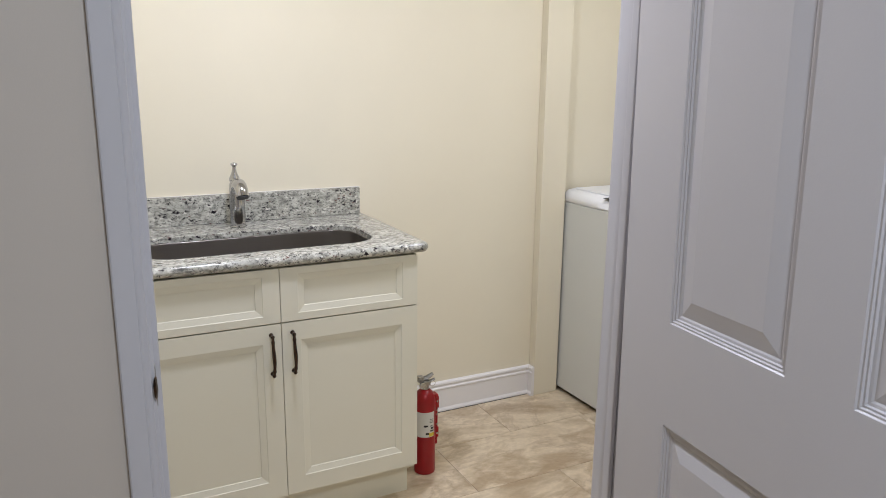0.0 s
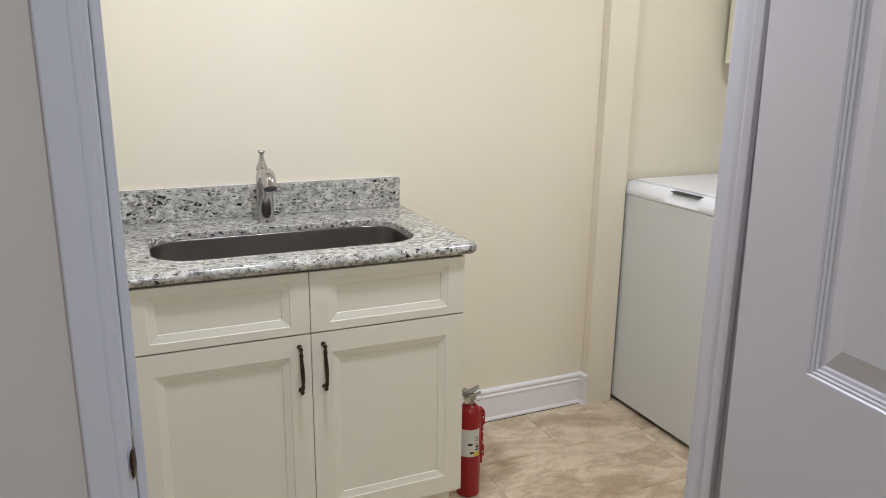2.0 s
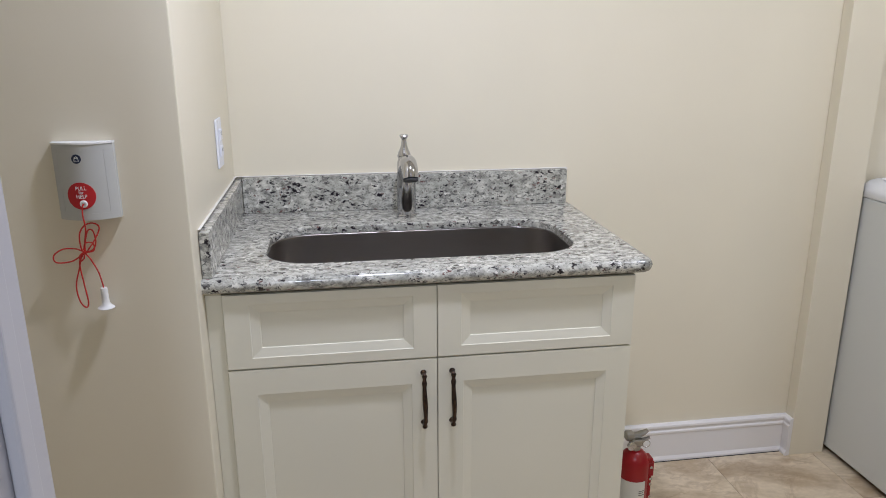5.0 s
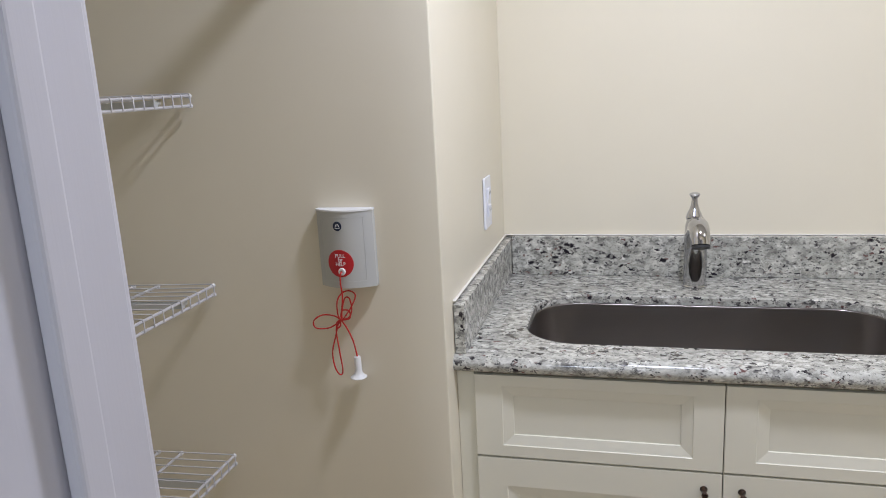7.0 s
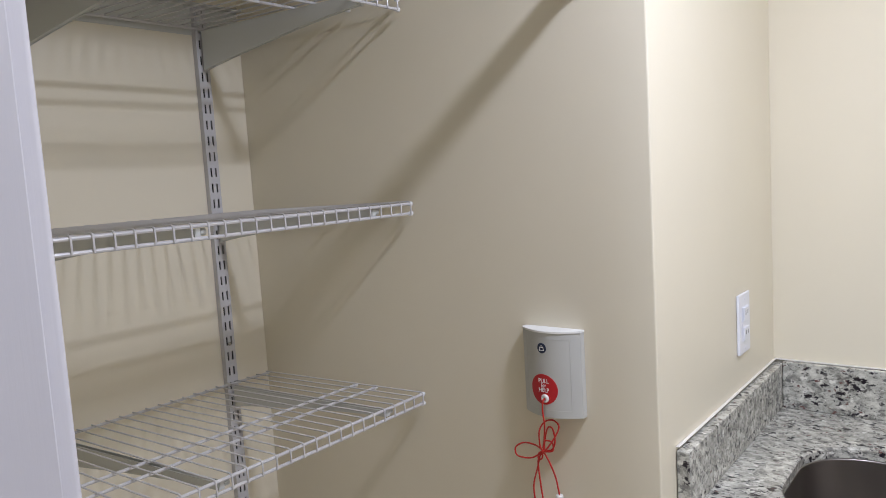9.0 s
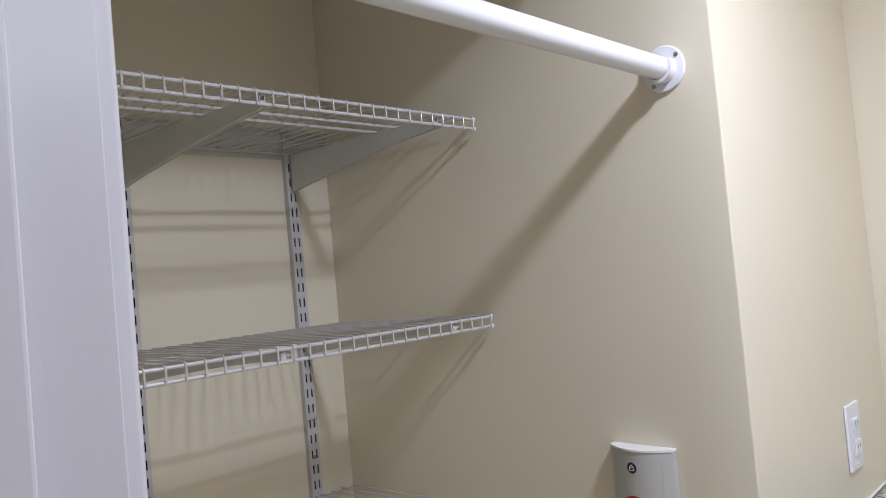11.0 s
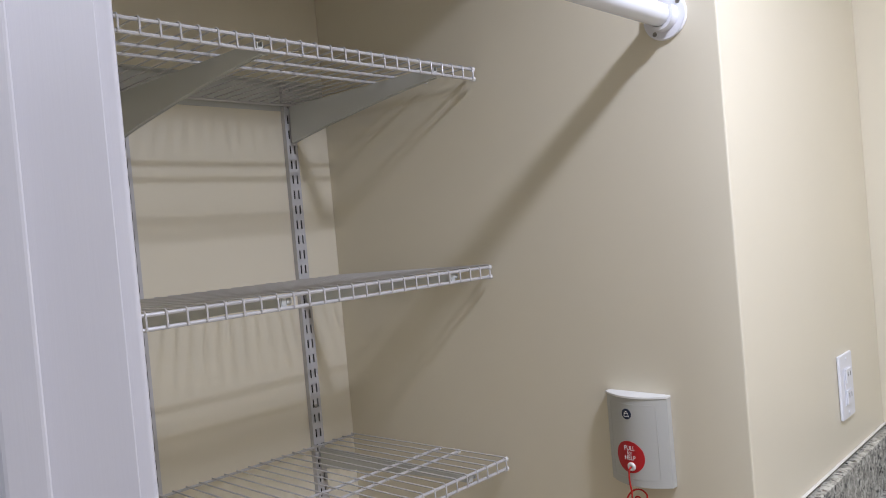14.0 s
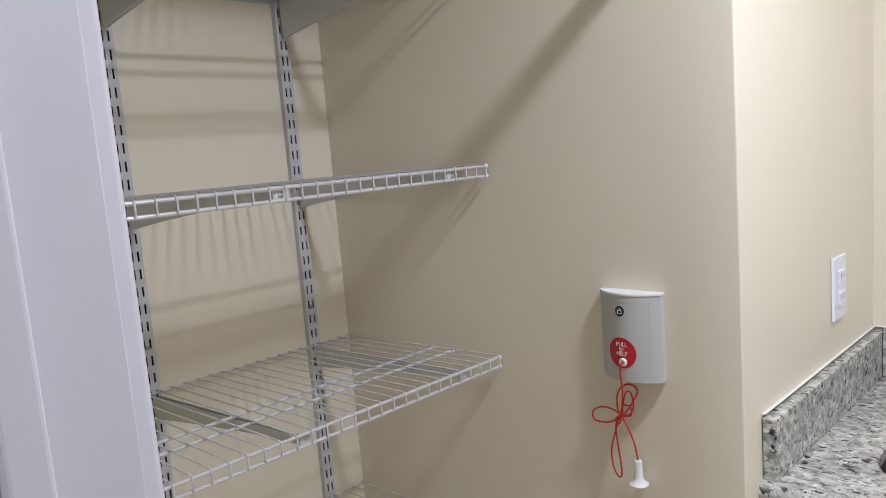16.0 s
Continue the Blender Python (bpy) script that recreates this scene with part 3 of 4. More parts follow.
# ---- emergency pull cord ----
def text_bm(words, size, place, depth=0.0003, squeeze=1.0):
    """Letters as a mesh, upright, facing -y, centred at a place."""
    cu = bpy.data.curves.new("letters", "FONT")
    cu.body, cu.size, cu.align_x, cu.align_y, cu.extrude = words, size, "CENTER", "CENTER", depth
    cu.resolution_u = 3
    ob = new("letters", cu)
    bpy.context.view_layer.update()
    me = bpy.data.meshes.new_from_object(ob.evaluated_get(bpy.context.evaluated_depsgraph_get()))
    bpy.data.objects.remove(ob)
    bm = bmesh.new()
    bm.from_mesh(me)
    bpy.data.meshes.remove(me)
    bm.transform(Matrix.Translation(place) @ Matrix.Rotation(radians(90), 4, "X") @ Matrix.Diagonal((squeeze, 1, 1, 1)))
    return bm


def build_pull_station():
    X0, X1, Z0, Z1, Y = -0.219, -0.116, 1.050, 1.188, -0.650
    W = X1 - X0

    def front(x):
        u = (x - (X0 + X1) / 2) / (W / 2)
        return Y - 0.012 - 0.021 * max(1 - u * u, 0.0)
    t = thing("emergency_pull_station", ((X0 + X1) / 2, Y, Z0), "grey-white emergency call box with a red cord tied in loops", "alarm")
    arc = [(X0 + W * k / 24, front(X0 + W * k / 24)) for k in range(25)]
    shell = prism([(X0, Y - 0.0005)] + arc + [(X1, Y - 0.0005)], Z0, Z1 - 0.003)
    part("housing", shell, DEVP, t, smooth=True)
    top = prism([(X0 - 0.0008, Y - 0.0005)] + [(x + (-0.0008 if k == 0 else 0.0008 if k == 24 else 0), y - 0.0014) for k, (x, y) in enumerate(arc)] + [(X1 + 0.0008, Y - 0.0005)], Z1 - 0.0029, Z1)
    part("top_cap", top, DEVTOP, t, "white plastic top cap", smooth=True)
    groove = None
    gx0, gx1, gz0, gz1 = X0 + 0.012, X1 - 0.014, Z0 + 0.012, Z1 - 0.013
    for xa, xb, za, zb in ((gx0, gx1, gz1, gz1 + 0.0007), (gx0, gx1, gz0 - 0.0007, gz0)):
        for k in range(12):
            p, q = xa + (xb - xa) * k / 12, xa + (xb - xa) * (k + 1) / 12
            groove = prism([(p, front(p) + 0.001), (p, front(p) - 0.0004), (q, front(q) - 0.0004), (q, front(q) + 0.001)], za, zb, bm=groove)
    for x in (gx0, gx1):
        groove = prism([(x - 0.0004, front(x) + 0.001), (x - 0.0004, front(x) - 0.0004), (x + 0.0004, front(x) - 0.0004), (x + 0.0004, front(x) + 0.001)], gz0, gz1, bm=groove)
    part("face_rim", groove, DEVP, t)

    def disc(cx, cz, r, lift, thick):
        bm = bmesh.new()
        a, b = [], []
        for k in range(32):
            x, z = cx + r * math.cos(2 * math.pi * k / 32), cz + r * math.sin(2 * math.pi * k / 32)
            a.append(bm.verts.new((x, front(x) - lift, z)))
            b.append(bm.verts.new((x, front(x) - lift + thick, z)))
        for k in range(32):
            bm.faces.new((a[k], a[(k + 1) % 32], b[(k + 1) % 32], b[k]))
        for k in range(16):
            quad = list(dict.fromkeys((a[k], a[k + 1], a[(-k - 1) % 32], a[-k % 32])))
            bm.faces.new(quad)
        return bm
    cx, cz = -0.1735, 1.0945
    red = part("round_label", disc(cx, cz, 0.0245, 0.0006, 0.001), REDLAB, t, "round red label with white lettering")
    yf = front(cx) - 0.0009
    for words, dz, s in (("PULL", 0.0135, 0.0098), ("for", 0.0065, 0.0088), ("HELP", -0.0012, 0.0098)):
        part("lettering", text_bm(words, s, (cx + 0.001, yf, cz + dz), 0.0002, 0.85), WHITEP, red)
    navy = part("round_sign", disc(-0.1735, 1.1605, 0.0082, 0.0006, 0.001), NAVY, t, "small round navy sign with a crossed white line symbol")
    yn, sgn = front(-0.1735) - 0.0008, None
    for a, b in (((-0.0038, -0.0040), (-0.0026, 0.0022)), ((0.0042, -0.0044), (0.0026, 0.0022)), ((-0.0026, 0.0022), (0.0, 0.0044)), ((0.0026, 0.0022), (0.0, 0.0044)), ((-0.0038, -0.0034), (0.0040, -0.0034)), ((-0.0028, 0.0010), (0.0028, 0.0010))):
        sgn = sweep([(-0.1735 + a[0], yn, 1.1605 + a[1]), (-0.1735 + b[0], yn, 1.1605 + b[1])], 0.00045, 4, bm=sgn)
    part("symbol", sgn, WHITEP, navy)
    gx, gz = -0.1705, 1.0805
    gm = Matrix.Translation((gx, front(gx) + 0.001, gz)) @ Matrix.Rotation(radians(90), 4, "X")
    part("grommet", lathe([(0.0065, 0), (0.0068, 0.003), (0.0055, 0.0050), (0.0035, 0.0052), (0.0030, 0.0030)], None, 20, m=gm), DEVTOP, t, "white grommet", smooth=True)
    y0 = front(gx) - 0.005
    r = 0.00135
    # the tied knot hangs just off the wall
    kx, kz, ky = -0.1840, 0.9880, Y - 0.024
    cord = smooth_path([(gx, front(gx) + 0.0005, gz), (gx - 0.001, y0 - 0.002, gz - 0.003), (gx - 0.0035, y0, gz - 0.02), (gx - 0.003, y0 + 0.003, gz - 0.045), (kx + 0.001, ky, kz + 0.012), (kx, ky, kz)], 5)
    bm = sweep(cord, r, 8)

    def loop(pts, off):
        sweep(smooth_path([(kx + a, ky + off + c, kz + b) for a, b, c in pts], 6), r, 8, bm=bm)
    loop([(0, 0, 0), (-0.004, 0.012, -0.002), (-0.003, 0.036, -0.003), (0.006, 0.051, 0), (0.020, 0.055, 0.002), (0.031, 0.047, 0), (0.022, 0.026, -0.002), (0.006, 0.004, -0.003), (0, -0.002, 0)], -0.002)
    loop([(0, 0, 0), (0.002, 0.016, -0.002), (0.010, 0.041, -0.004), (0.019, 0.041, -0.004), (0.021, 0.020, -0.002), (0.014, 0.005, 0), (0.002, 0, 0)], 0.003)
    loop([(0.002, 0, 0), (0.016, 0.004, 0.001), (0.015, 0.017, 0.002), (0.003, 0.018, 0.001), (-0.001, 0.006, 0)], 0.0)
    loop([(0, 0, 0), (-0.014, 0.008, -0.001), (-0.037, 0.008, 0), (-0.055, -0.004, 0.002), (-0.051, -0.017, 0.001), (-0.024, -0.015, -0.001), (-0.003, -0.002, 0)], 0.001)
    loop([(0, 0, 0), (-0.002, -0.010, 0.001), (-0.009, -0.015, 0.002), (-0.008, -0.004, 0), (0.001, 0.003, 0)], -0.003)
    loop([(-0.006, -0.004, 0), (-0.014, -0.030, 0.002), (-0.024, -0.062, 0.004), (-0.023, -0.092, 0.006), (-0.014, -0.107, 0.006), (-0.008, -0.098, 0.006), (-0.010, -0.060, 0.003), (-0.012, -0.020, 0.001), (-0.004, -0.004, 0)], 0.0)
    loop([(0.002, -0.002, 0), (0.010, -0.015, 0), (0.018, -0.038, 0.003), (0.0215, -0.060, 0.005), (0.0225, -0.071, 0.006)], -0.001)
    part("cord", bm, CORD, t, "thin red cord tied in loose loops", smooth=True)
    bx, by, bz = kx + 0.0225, ky - 0.001 + 0.006, 0.8785
    bell = lathe([(0.0150, 0.0), (0.0152, 0.0012), (0.0110, 0.0040), (0.0078, 0.0085), (0.0066, 0.016), (0.0063, 0.036), (0.0058, 0.0395), (0.0040, 0.0405), (0.0022, 0.0402)], (bx, by, bz), 20)
    part("pull_knob", bell, DEVTOP, t, "white plastic bell-shaped pull knob", smooth=True)


build_pull_station()


# ---- closet shelving ----
SX_BACK, SX_FRONT, SY0, SY1 = -0.884, -0.438, -1.499, -0.661
STD_Y = (-0.753, -1.112)


def build_shelf(lift_back=0.0, lift_front=0.0):
    """One wire shelf with its top at z = 0, from SY0 to SY1; its wires may ride above the brackets' notches."""
    def up(x):
        return lift_front + (lift_back - lift_front) * (SX_FRONT - x) / (SX_FRONT - SX_BACK)
    t = new("wire_shelf")
    ORIGIN[t] = Vector((0, 0, 0))

    def rail(name, x, z):
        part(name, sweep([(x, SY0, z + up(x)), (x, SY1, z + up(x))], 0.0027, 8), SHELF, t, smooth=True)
    rail("back_rail", SX_BACK, -0.004)
    for x in (-0.613, -0.560):
        rail("middle_rail", x, -0.0042)
    rail("front_rail", SX_FRONT - 0.003, -0.0042)
    rail("lip_rail", SX_FRONT - 0.003, -0.0215)
    wire = [(SX_BACK - 0.002, 0), (SX_FRONT - 0.004, 0), (SX_FRONT - 0.0008, -0.0016), (SX_FRONT + 0.0006, -0.005), (SX_FRONT + 0.0006, -0.023)]
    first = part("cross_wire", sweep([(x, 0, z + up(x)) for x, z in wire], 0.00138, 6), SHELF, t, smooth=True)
    n = 33
    for k in range(n):
        ob = first if k == 0 else first.copy()
        if k:
            scene.collection.objects.link(ob)
        ob.location = (0, SY1 - 0.005 - k * (SY1 - SY0 - 0.01) / (n - 1), 0)
    for x, z in ((SX_FRONT - 0.003, -0.0042), (SX_FRONT - 0.003, -0.0215), (-0.613, -0.0042), (-0.560, -0.0042)):
        z += up(x)
        part("end_cap", sweep([(x, SY1 - 0.006, z), (x, SY1 + 0.001, z), (x, SY1 + 0.003, z)], [0.0042, 0.0042, 0.0025], 8), CAPS, t, smooth=True)
    for y in STD_Y:
        b = bmesh.new()
        pts = [(SX_BACK + 0.004, -0.0085), (SX_FRONT - 0.030, -0.0085), (SX_FRONT - 0.0075, -0.0078), (SX_FRONT - 0.0075, -0.0195), (-0.520, -0.024), (-0.600, -0.031), (-0.700, -0.042), (-0.790, -0.053), (-0.850, -0.061), (SX_BACK + 0.004, -0.066)]
        pts = [(x, z + (up(x) if k < 3 else 0)) for k, (x, z) in enumerate(pts)]
        askew = 0.020 if y == STD_Y[1] else 0.0

        def across(x):
            return y + askew * (x - SX_BACK) / (SX_FRONT - SX_BACK)
        for dy in (-0.0045, 0.0033):
            own = bmesh.new()
            a = [own.verts.new((x, across(x) + dy, z)) for x, z in pts]
            c = [own.verts.new((x, across(x) + dy + 0.0012, z)) for x, z in pts]
            own.faces.new(a)
            own.faces.new(c[::-1])
            for k in range(len(pts)):
                j = (k + 1) % len(pts)
                own.faces.new((a[k], c[k], c[j], a[j]))
            b = join(b, own)
        own = bmesh.new()
        low = pts[3:]
        a = [own.verts.new((x, across(x) - 0.0033, z + 0.0012)) for x, z in low]
        c = [own.verts.new((x, across(x) + 0.0033, z + 0.0012)) for x, z in low]
        for k in range(len(low) - 1):
            own.faces.new((a[k], a[k + 1], c[k + 1], c[k]))
        b = join(b, own)
        tip = across(SX_FRONT)
        box(SX_FRONT - 0.0088, SX_FRONT - 0.0074, tip - 0.0032, tip + 0.0032, -0.0193, -0.0080, bm=b)
        part("bracket", b, BRKT, t, "white steel shelf bracket")
        part("clip", sweep([(SX_FRONT - 0.0125, tip + 0.0047, -0.0132), (SX_FRONT - 0.0125, tip + 0.013, -0.0132), (SX_FRONT - 0.0125, tip + 0.0145, -0.0132)], [0.0052, 0.0052, 0.003], 10), BRKT, t, smooth=True)
    return t


def build_standard(y):
    t = thing("shelf_standard", (-0.8995, y, 0.30), "white steel double-slotted standard screwed to the closet wall", "shelf standard", "shelf standards in the closet")
    w, xf, xb, z0, z1, pitch = 0.0125, -0.8865, -0.8993, 0.30, 1.805, 0.032
    ys = [-w, -0.0072, -0.0036, 0.0036, 0.0072, w]
    zs, z = [z0], z0 + 0.012
    while z + 0.018 < z1:
        zs += [z, z + 0.018]
        z += pitch
    zs.append(z1)
    bm = bmesh.new()
    g = {(i, j): bm.verts.new((xf, y + a, b)) for i, a in enumerate(ys) for j, b in enumerate(zs)}
    h = {(i, j): bm.verts.new((xf - 0.0014, y + a, b)) for i, a in enumerate(ys) for j, b in enumerate(zs)}
    for j in range(len(zs) - 1):
        for i in range(5):
            if j % 2 == 1 and i in (1, 3):
                for p, q in (((i, j), (i + 1, j)), ((i + 1, j), (i + 1, j + 1)), ((i + 1, j + 1), (i, j + 1)), ((i, j + 1), (i, j))):
                    bm.faces.new((g[p], g[q], h[q], h[p]))
                continue
            bm.faces.new((g[i, j], g[i + 1, j], g[i + 1, j + 1], g[i, j + 1]))
    for side in (-1, 1):
        box(xb, xf - 0.0001, y + side * w - 0.0007, y + side * w + 0.0007, z0, z1, bm=bm)
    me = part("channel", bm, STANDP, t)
    # dark sheet behind the slots; the channel's inner shade is in its colour
    part("channel_shade", box(xb, xb + 0.001, y - w + 0.001, y + w - 0.001, z0 + 0.001, z1 - 0.001), GAP_SHADE, t, "dark sheet standing in for shade inside the slotted channel")
    for z in (1.755, 1.115):
        m = Matrix.Translation((xf, y, z)) @ Matrix.Rotation(radians(90), 4, "Y")
        part("screw", lathe([(0.0042, 0.0), (0.0040, 0.0012), (0.0022, 0.0020)], None, 12, m=m), ALU, t, smooth=True)


SHELF_LABEL = "white vinyl-coated wire closet shelf on slotted wall standards, empty"
for z, back, front in ((1.743, 0.020, 0.007), (1.396, -0.008, 0.0), (1.048, -0.014, 0.0), (0.699, -0.016, 0.0)):
    tagged(build_shelf(back, front), SHELF_LABEL, "shelf", "wire shelves in the closet").location = (0, 0, z)
for y in STD_Y:
    build_standard(y)


# ---- hang track ----
def build_track():
    y0, y1, x = YR + 0.03, -0.6545, -0.8997
    t = thing("hang_track", (x, (y0 + y1) / 2, 1.762), "white steel hang track screwed along the closet wall", "hang track")
    part("plate", box(x, x + 0.0024, y0, y1, 1.748, 1.8005, 0.0006), BRKT, t)
    hook = box(x, x + 0.0215, y0, y1, 1.8062, 1.8090, 0.0006)
    box(x, x + 0.0024, y0, y1, 1.8007, 1.8060, bm=hook)
    part("hook", hook, BRKT, t, "folded upper lip of the hang track")


build_track()


# ---- hanging rod ----
def build_rod():
    x, z = -0.075, 1.742
    t = thing("closet_rod", (x, -0.6505, z), "thick white round closet hanging rod in screwed wall flanges", "closet rod")
    part("bar", sweep([(x, YR - 0.0 + 0.004, z), (x, -0.656, z)], 0.0165, 28), ROD, t, smooth=True)
    for y, s in ((-0.6505, 1), (YR + 0.0005, -1)):
        m = Matrix.Translation((x, y, z)) @ Matrix.Rotation(radians(90 * s), 4, "X")
        fl = part("flange", lathe([(0.0335, 0.0), (0.0340, 0.0015), (0.0325, 0.0042), (0.0225, 0.0050)], None, 32, m=m), PLATE, t, "white plastic rod flange", smooth=True)
        cup = bmesh.new()
        n, r0, r1, d0, d1 = 20, 0.0172, 0.0222, 0.0048, 0.021
        rings = [[cup.verts.new((r * math.cos(radians(180 + 180 * k / n)), r * math.sin(radians(180 + 180 * k / n)) * 1.0, d)) for k in range(n + 1)] for r, d in ((r0, d0), (r1, d0), (r1, d1), (r0, d1))]
        for a in range(4):
            p, q = rings[a], rings[(a + 1) % 4]
            for k in range(n):
                cup.faces.new((p[k], p[k + 1], q[k + 1], q[k]))
        for k in (0, n):
            cup.faces.new([r[k] for r in rings])
        cup.transform(Matrix.Translation((x, y, z)) @ Matrix.Rotation(radians(90 * s), 4, "X") @ Matrix.Rotation(radians(0 if s > 0 else 180), 4, "Z") @ Matrix.Rotation(radians(25), 4, "Z"))
        part("cup", cup, PLATE, fl, smooth=True)
        for a in (35, 235):
            p = (x + 0.0275 * math.cos(radians(a)), y, z + 0.0275 * math.sin(radians(a)))
            part("screw", lathe([(0.0035, 0.0045), (0.0032, 0.0058), (0.0014, 0.0054)], None, 10, m=Matrix.Translation(p) @ Matrix.Rotation(radians(90 * s), 4, "X")), ALU, fl, smooth=True)


build_rod()


# ---- fire extinguisher ----
def build_extinguisher():
    x, y = 1.023, -0.425
    t = thing("fire_extinguisher", (x, y, 0), "small red fire extinguisher standing on the floor beside the cabinet", "fire extinguisher")
    part("cylinder", lathe([(0.034, 0.0), (0.0375, 0.003), (0.0385, 0.008), (0.0385, 0.275), (0.037, 0.292), (0.031, 0.308), (0.021, 0.318), (0.015, 0.322)], (x, y, 0), 36), RED, t, smooth=True)
    part("neck", lathe([(0.014, 0.3225), (0.014, 0.335), (0.011, 0.338)], (x, y, 0), 20), ALU, t, smooth=True)
    v = box(x - 0.015, x + 0.015, y - 0.018, y + 0.015, 0.338, 0.356, 0.003)
    box(x - 0.030, x - 0.008, y - 0.013, y + 0.011, 0.352, 0.374, 0.004, bm=v)
    part("valve", v, ALU, t, "cast grey valve head")
    lev = sweep(smooth_path([(x - 0.025, y + 0.004, 0.3575), (x, y, 0.362), (x + 0.016, y - 0.003, 0.369), (x + 0.029, y - 0.006, 0.378)], 4), [0.0085] * 9 + [0.0075, 0.0068, 0.006, 0.005], 8)
    part("upper_lever", lev, ALU, t, smooth=True)
    lev = sweep(smooth_path([(x - 0.012, y, 0.350), (x + 0.018, y - 0.003, 0.350), (x + 0.036, y - 0.006, 0.356)], 4), 0.0045, 8)
    part("carry_handle", lev, ALU, t, smooth=True)
    ring = [(x + 0.022 + 0.010 * math.cos(a), y - 0.018, 0.345 + 0.010 * math.sin(a)) for a in np.linspace(0, 2 * math.pi, 20)]
    part("pull_pin_ring", sweep(ring, 0.001, 6, cap=False), CHROME, t, smooth=True)
    part("gauge", lathe([(0.011, 0), (0.012, 0.002), (0.012, 0.008), (0.010, 0.009)], None, 20, m=Matrix.Translation((x - 0.020, y - 0.018, 0.345)) @ Matrix.Rotation(radians(90), 4, "X")), CHROME, t, smooth=True)

    def wrap(a0, a1, z0, z1, r):
        bm = bmesh.new()
        n = 18
        rows = [[bm.verts.new((x + rr * math.cos(radians(a0 + (a1 - a0) * k / n)), y + rr * math.sin(radians(a0 + (a1 - a0) * k / n)), z)) for k in range(n + 1)] for rr, z in ((r, z0), (r, z1), (r - 0.0006, z1), (r - 0.0006, z0))]
        for i in range(4):
            p, q = rows[i], rows[(i + 1) % 4]
            for k in range(n):
                bm.faces.new((p[k], p[k + 1], q[k + 1], q[k]))
        for k in (0, n):
            bm.faces.new([row[k] for row in rows])
        return bm
    lab = part("label", wrap(185, 300, 0.150, 0.245, 0.0391), LABEL, t, "pale paper label with black bars and a yellow patch", smooth=True)
    part("yellow_patch", wrap(268, 299, 0.152, 0.166, 0.0397), YELLOWP, lab, smooth=True)
    for a0, a1, z0, z1 in ((276, 296, 0.171, 0.176), (279, 296, 0.180, 0.187), (275, 290, 0.191, 0.194), (272, 296, 0.205, 0.2065), (272, 292, 0.211, 0.2125), (272, 296, 0.217, 0.2185), (250, 268, 0.160, 0.168), (240, 262, 0.19, 0.197)):
        part("print_bar", wrap(a0, a1, z0, z1, 0.0396), BLACKP, lab, smooth=True)
    strap = None
    for z0, z1, dx in ((0.245, 0.290, 0.050), (0.170, 0.246, 0.045), (0.130, 0.171, 0.049), (0.105, 0.131, 0.044)):
        strap = box(x + 0.030, x + dx, y - 0.017, y + 0.010, z0, z1, 0.003, bm=strap)
    box(x - 0.002, x + 0.046, y - 0.020, y + 0.012, 0.284, 0.300, 0.004, bm=strap)
    br = part("bracket", strap, RED, t, "red plastic carry bracket clipped to the cylinder")
    for z in (0.272, 0.238, 0.222, 0.184, 0.148):
        part("rivet", lathe([(0.0042, 0), (0.0038, 0.0012), (0.002, 0.0018)], None, 10, m=Matrix.Translation((x + 0.042, y - 0.0172, z)) @ Matrix.Rotation(radians(90), 4, "X")), CHROME, br, smooth=True)


build_extinguisher()


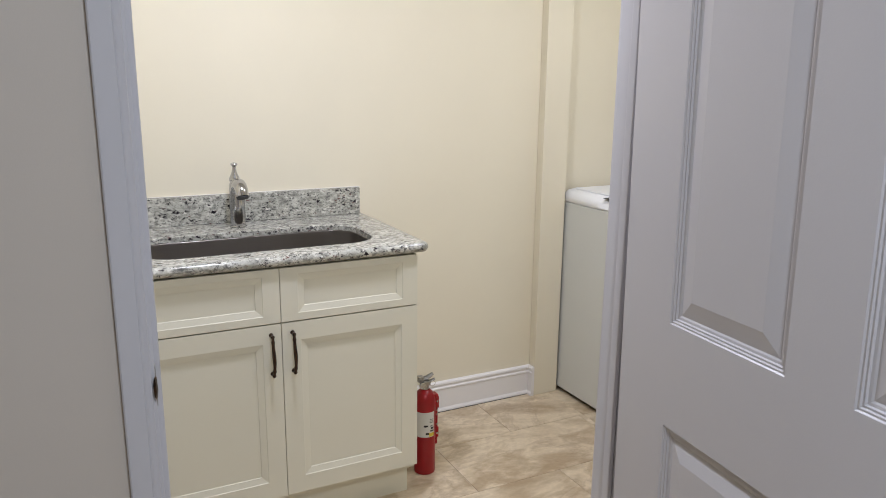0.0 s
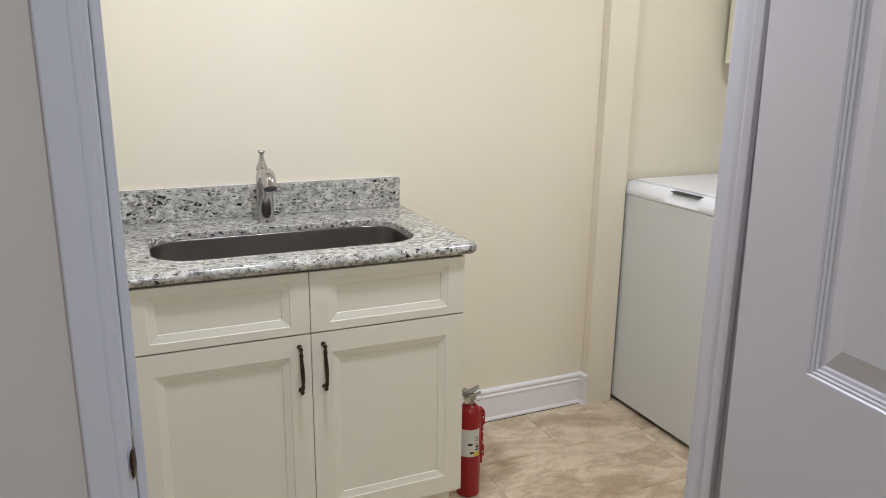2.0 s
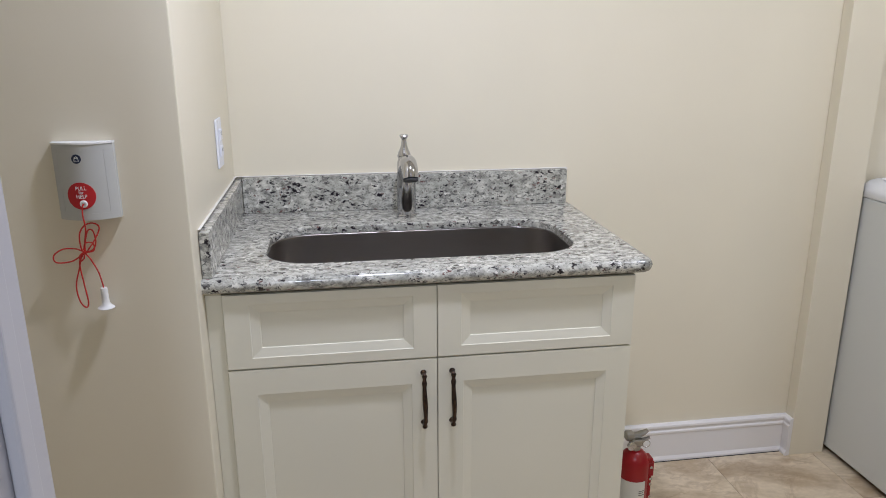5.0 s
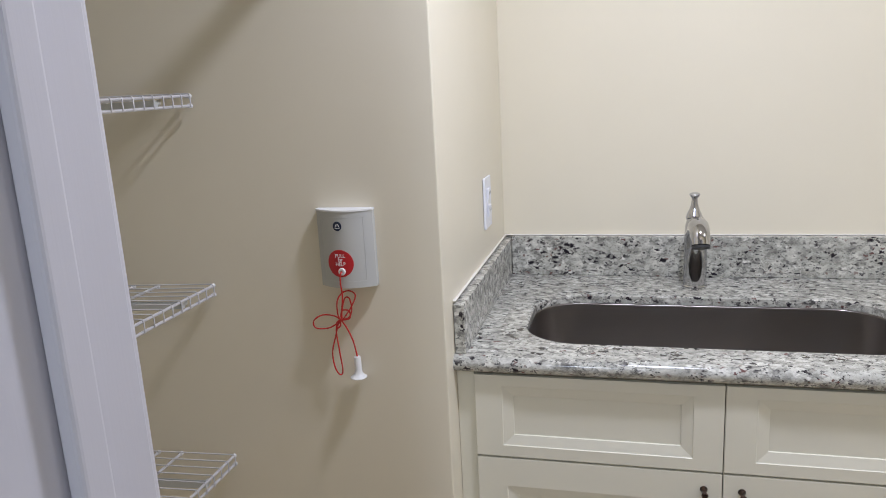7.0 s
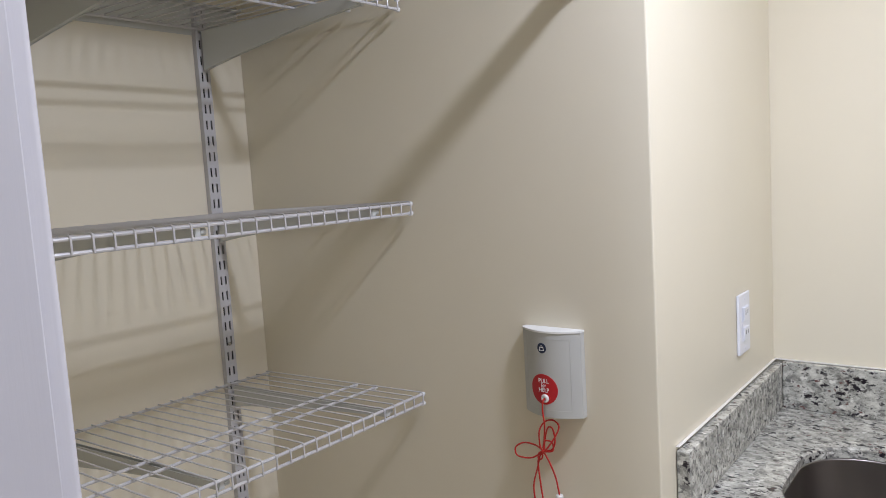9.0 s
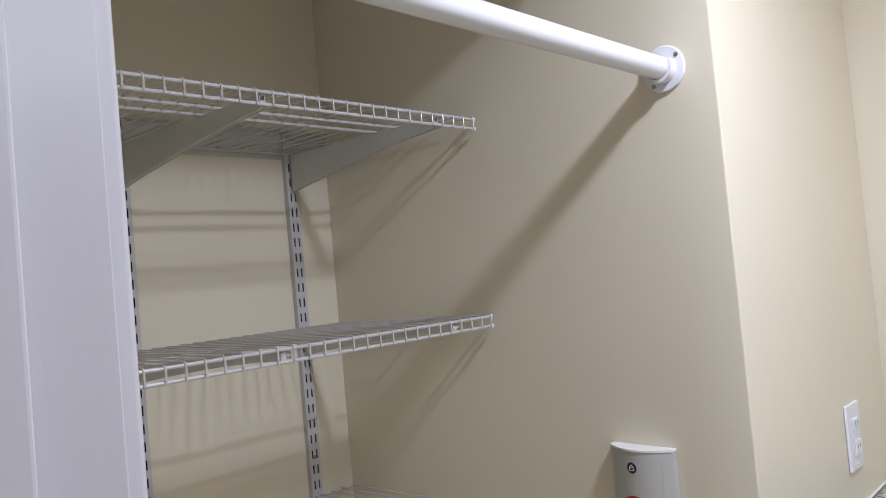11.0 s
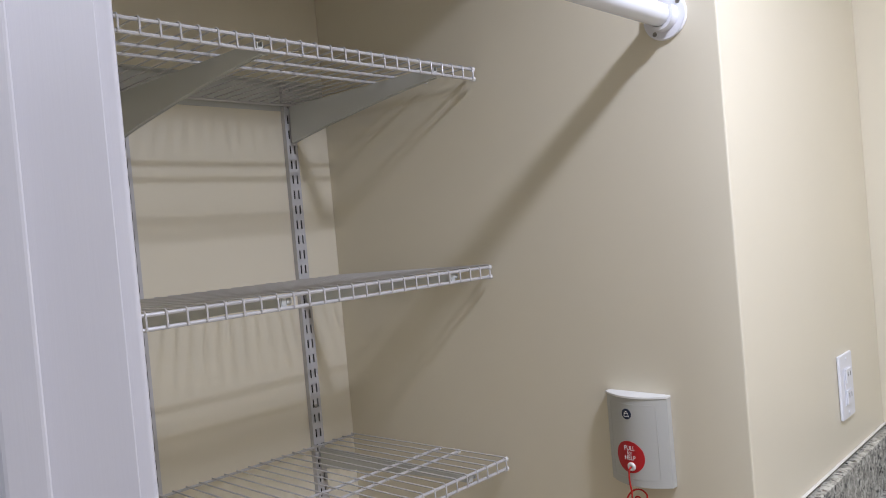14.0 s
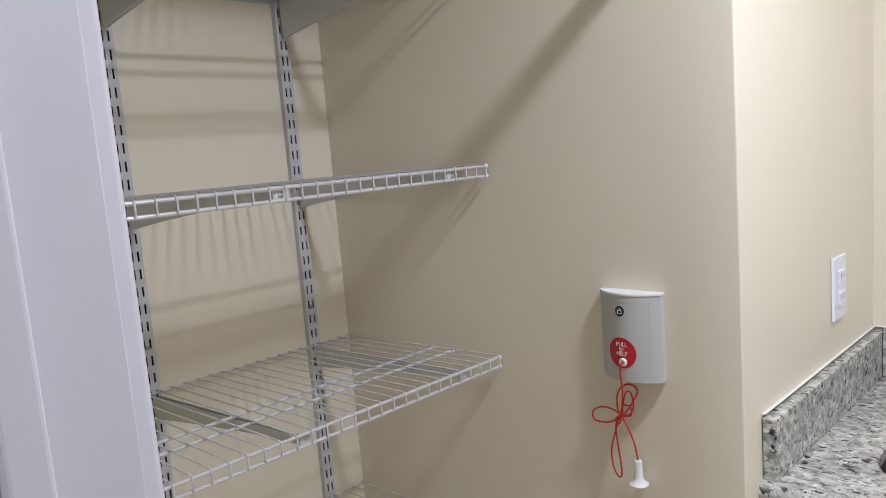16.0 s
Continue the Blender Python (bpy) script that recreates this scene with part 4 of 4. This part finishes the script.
# ---- washer ----
def build_washer():
    x0, x1, y0, y1 = 1.891, 2.580, -0.700, -0.020
    t = thing("washing_machine", ((x0 + x1) / 2, (y0 + y1) / 2, 0), "white top-loading washing machine with its lid closed in an alcove", "washing machine")
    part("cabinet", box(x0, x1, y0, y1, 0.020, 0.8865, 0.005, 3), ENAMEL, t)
    # added black slab that darkens the gap under the machine like deep shade
    part("underside_shade", box(x0 + 0.012, x1 - 0.012, y0 + 0.012, y1 - 0.012, 0.0125, 0.0198), BLACKR, t, "black slab standing in for the shade under the machine")
    for xx in (x0 + 0.05, x1 - 0.05):
        for yy in (y0 + 0.05, y1 - 0.05):
            part("foot", lathe([(0.020, 0.0), (0.020, 0.012), (0.010, 0.0198)], (xx, yy, 0), 16), BLACKR, t)
    # the top: its front edge curls down to the cabinet
    prof = [(0.0, 0.8885), (-0.004, 0.895), (-0.003, 0.912), (0.007, 0.928), (0.022, 0.938), (0.046, 0.943), (x1 - x0, 0.947), (x1 - x0, 0.8885)]
    bm = bmesh.new()
    cuts = [y0, y0 + 0.004, -0.445, -0.425, -0.275, -0.255, y1 - 0.004, y1]
    rows = []
    for y in cuts:
        s = 0.002 if y in (y0, y1) else 0
        notch = 1.0 if y in (-0.425, -0.275) else 0.0
        row = []
        for k, (a, z) in enumerate(prof):
            dx = 0.010 * notch if k in (2, 3) else 0.0
            dz = -0.006 * notch if k in (3, 4) else 0.0
            row.append(bm.verts.new((x0 + a + dx + (s if k < 4 else 0), y, z - s + dz)))
        rows.append(row)
    for p, q in zip(rows, rows[1:]):
        for k in range(len(prof)):
            j = (k + 1) % len(prof)
            bm.faces.new((p[k], p[j], q[j], q[k]))
    bm.faces.new(rows[0])
    bm.faces.new(rows[-1][::-1])
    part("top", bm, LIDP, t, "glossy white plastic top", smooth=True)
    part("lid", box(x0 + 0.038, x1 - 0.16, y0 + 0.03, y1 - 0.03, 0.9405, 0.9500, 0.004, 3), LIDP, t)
    # thin black plate in the notch: shade under the lid's edge, as colour
    part("grip_shade", box(x0 + 0.006, x0 + 0.036, -0.42, -0.28, 0.9355, 0.9375, 0.0009), BLACKR, t, "black plate standing in for the shade under the lid grip")
    part("console", box(x1 - 0.15, x1 - 0.01, y0 + 0.01, y1 - 0.01, 0.9480, 1.05, 0.02, 4), LIDP, t)


build_washer()


# ---- wall cabinet over the washer ----
def build_upper():
    t = thing("wall_cabinet", (2.55, -0.42, 1.395), "cream wall cabinet hung above the washing machine", "cabinet")
    part("body", box(2.34, 2.749, -0.80, -0.05, 1.395, 2.15, 0.001), CREAM, t)
    for y0 in (-0.7985, -0.4235):
        d = panelled(0.372, 0.751, 0.019, [(0.055, 0.317, 0.055, 0.696)], [(0.0008, 0.0016), (0.0018, 0.0020), (0.0195, 0.0058), (0.0203, 0.0062), (0.0207, 0.0085)])
        d.transform(Matrix.Translation((2.320, y0 + 0.372, 1.397)) @ Matrix.Rotation(radians(-90), 4, "Z"))
        part("door", d, CREAM, t)


build_upper()


# ---- ceiling lamps ----
def build_lamp(x, y):
    t = thing("ceiling_lamp", (x, y, H), "round flush ceiling lamp with a white diffuser", "ceiling lamp", "flush lamps on the ceiling")
    part("rim", lathe([(0.138, H - 0.030), (0.148, H - 0.026), (0.148, H - 0.0005)], (x, y, 0), 40), LIDP, t, smooth=True)
    part("diffuser", lathe([(0.03, H - 0.138), (0.085, H - 0.120), (0.120, H - 0.085), (0.136, H - 0.0305)], (x, y, 0), 40), GLOW, t, smooth=True)


build_lamp(*SINK_LAMP)
build_lamp(*LAUNDRY_LAMP)
build_lamp(*HALL_LAMP)


# ---- floor tiles ----
def lay_tiles():
    px, py, g = 0.687, 0.335, 0.0024
    meshes = {}
    for row in range(-13, 2):
        yb = -0.303 + row * py
        xs0 = 1.130 if row % 2 else 1.4735
        k = -5
        while True:
            a, b = xs0 + k * px, xs0 + (k + 1) * px
            k += 1
            if a > 2.75:
                break
            for u, v in (((a, b),) if not a < 1.84 < b else ((a, 1.84), (1.84, b))):
                u, v = max(u, -1.8), min(v, 2.749)
                lo, hi = max(yb, -4.2), min(yb + py, -0.0002)
                if v - u < 0.008 or hi - lo < 0.02:
                    continue
                key = (round(v - u, 4), round(hi - lo, 4))
                if key not in meshes:
                    bm = box(-(v - u) / 2 + g / 2, (v - u) / 2 - g / 2, -(hi - lo) / 2 + g / 2, (hi - lo) / 2 - g / 2, -0.012, 0.0)
                    top = [e for e in bm.edges if all(w.co.z > -0.001 for w in e.verts)]
                    bmesh.ops.bevel(bm, geom=top, offset=0.0008, segments=1, affect="EDGES")
                    me = bpy.data.meshes.new("tile")
                    bm.to_mesh(me)
                    bm.free()
                    me.materials.append(TILE)
                    meshes[key] = me
                ob = new("tile", meshes[key])
                ob.parent = floor
                ob.location = ((u + v) / 2, (lo + hi) / 2, 0)


lay_tiles()
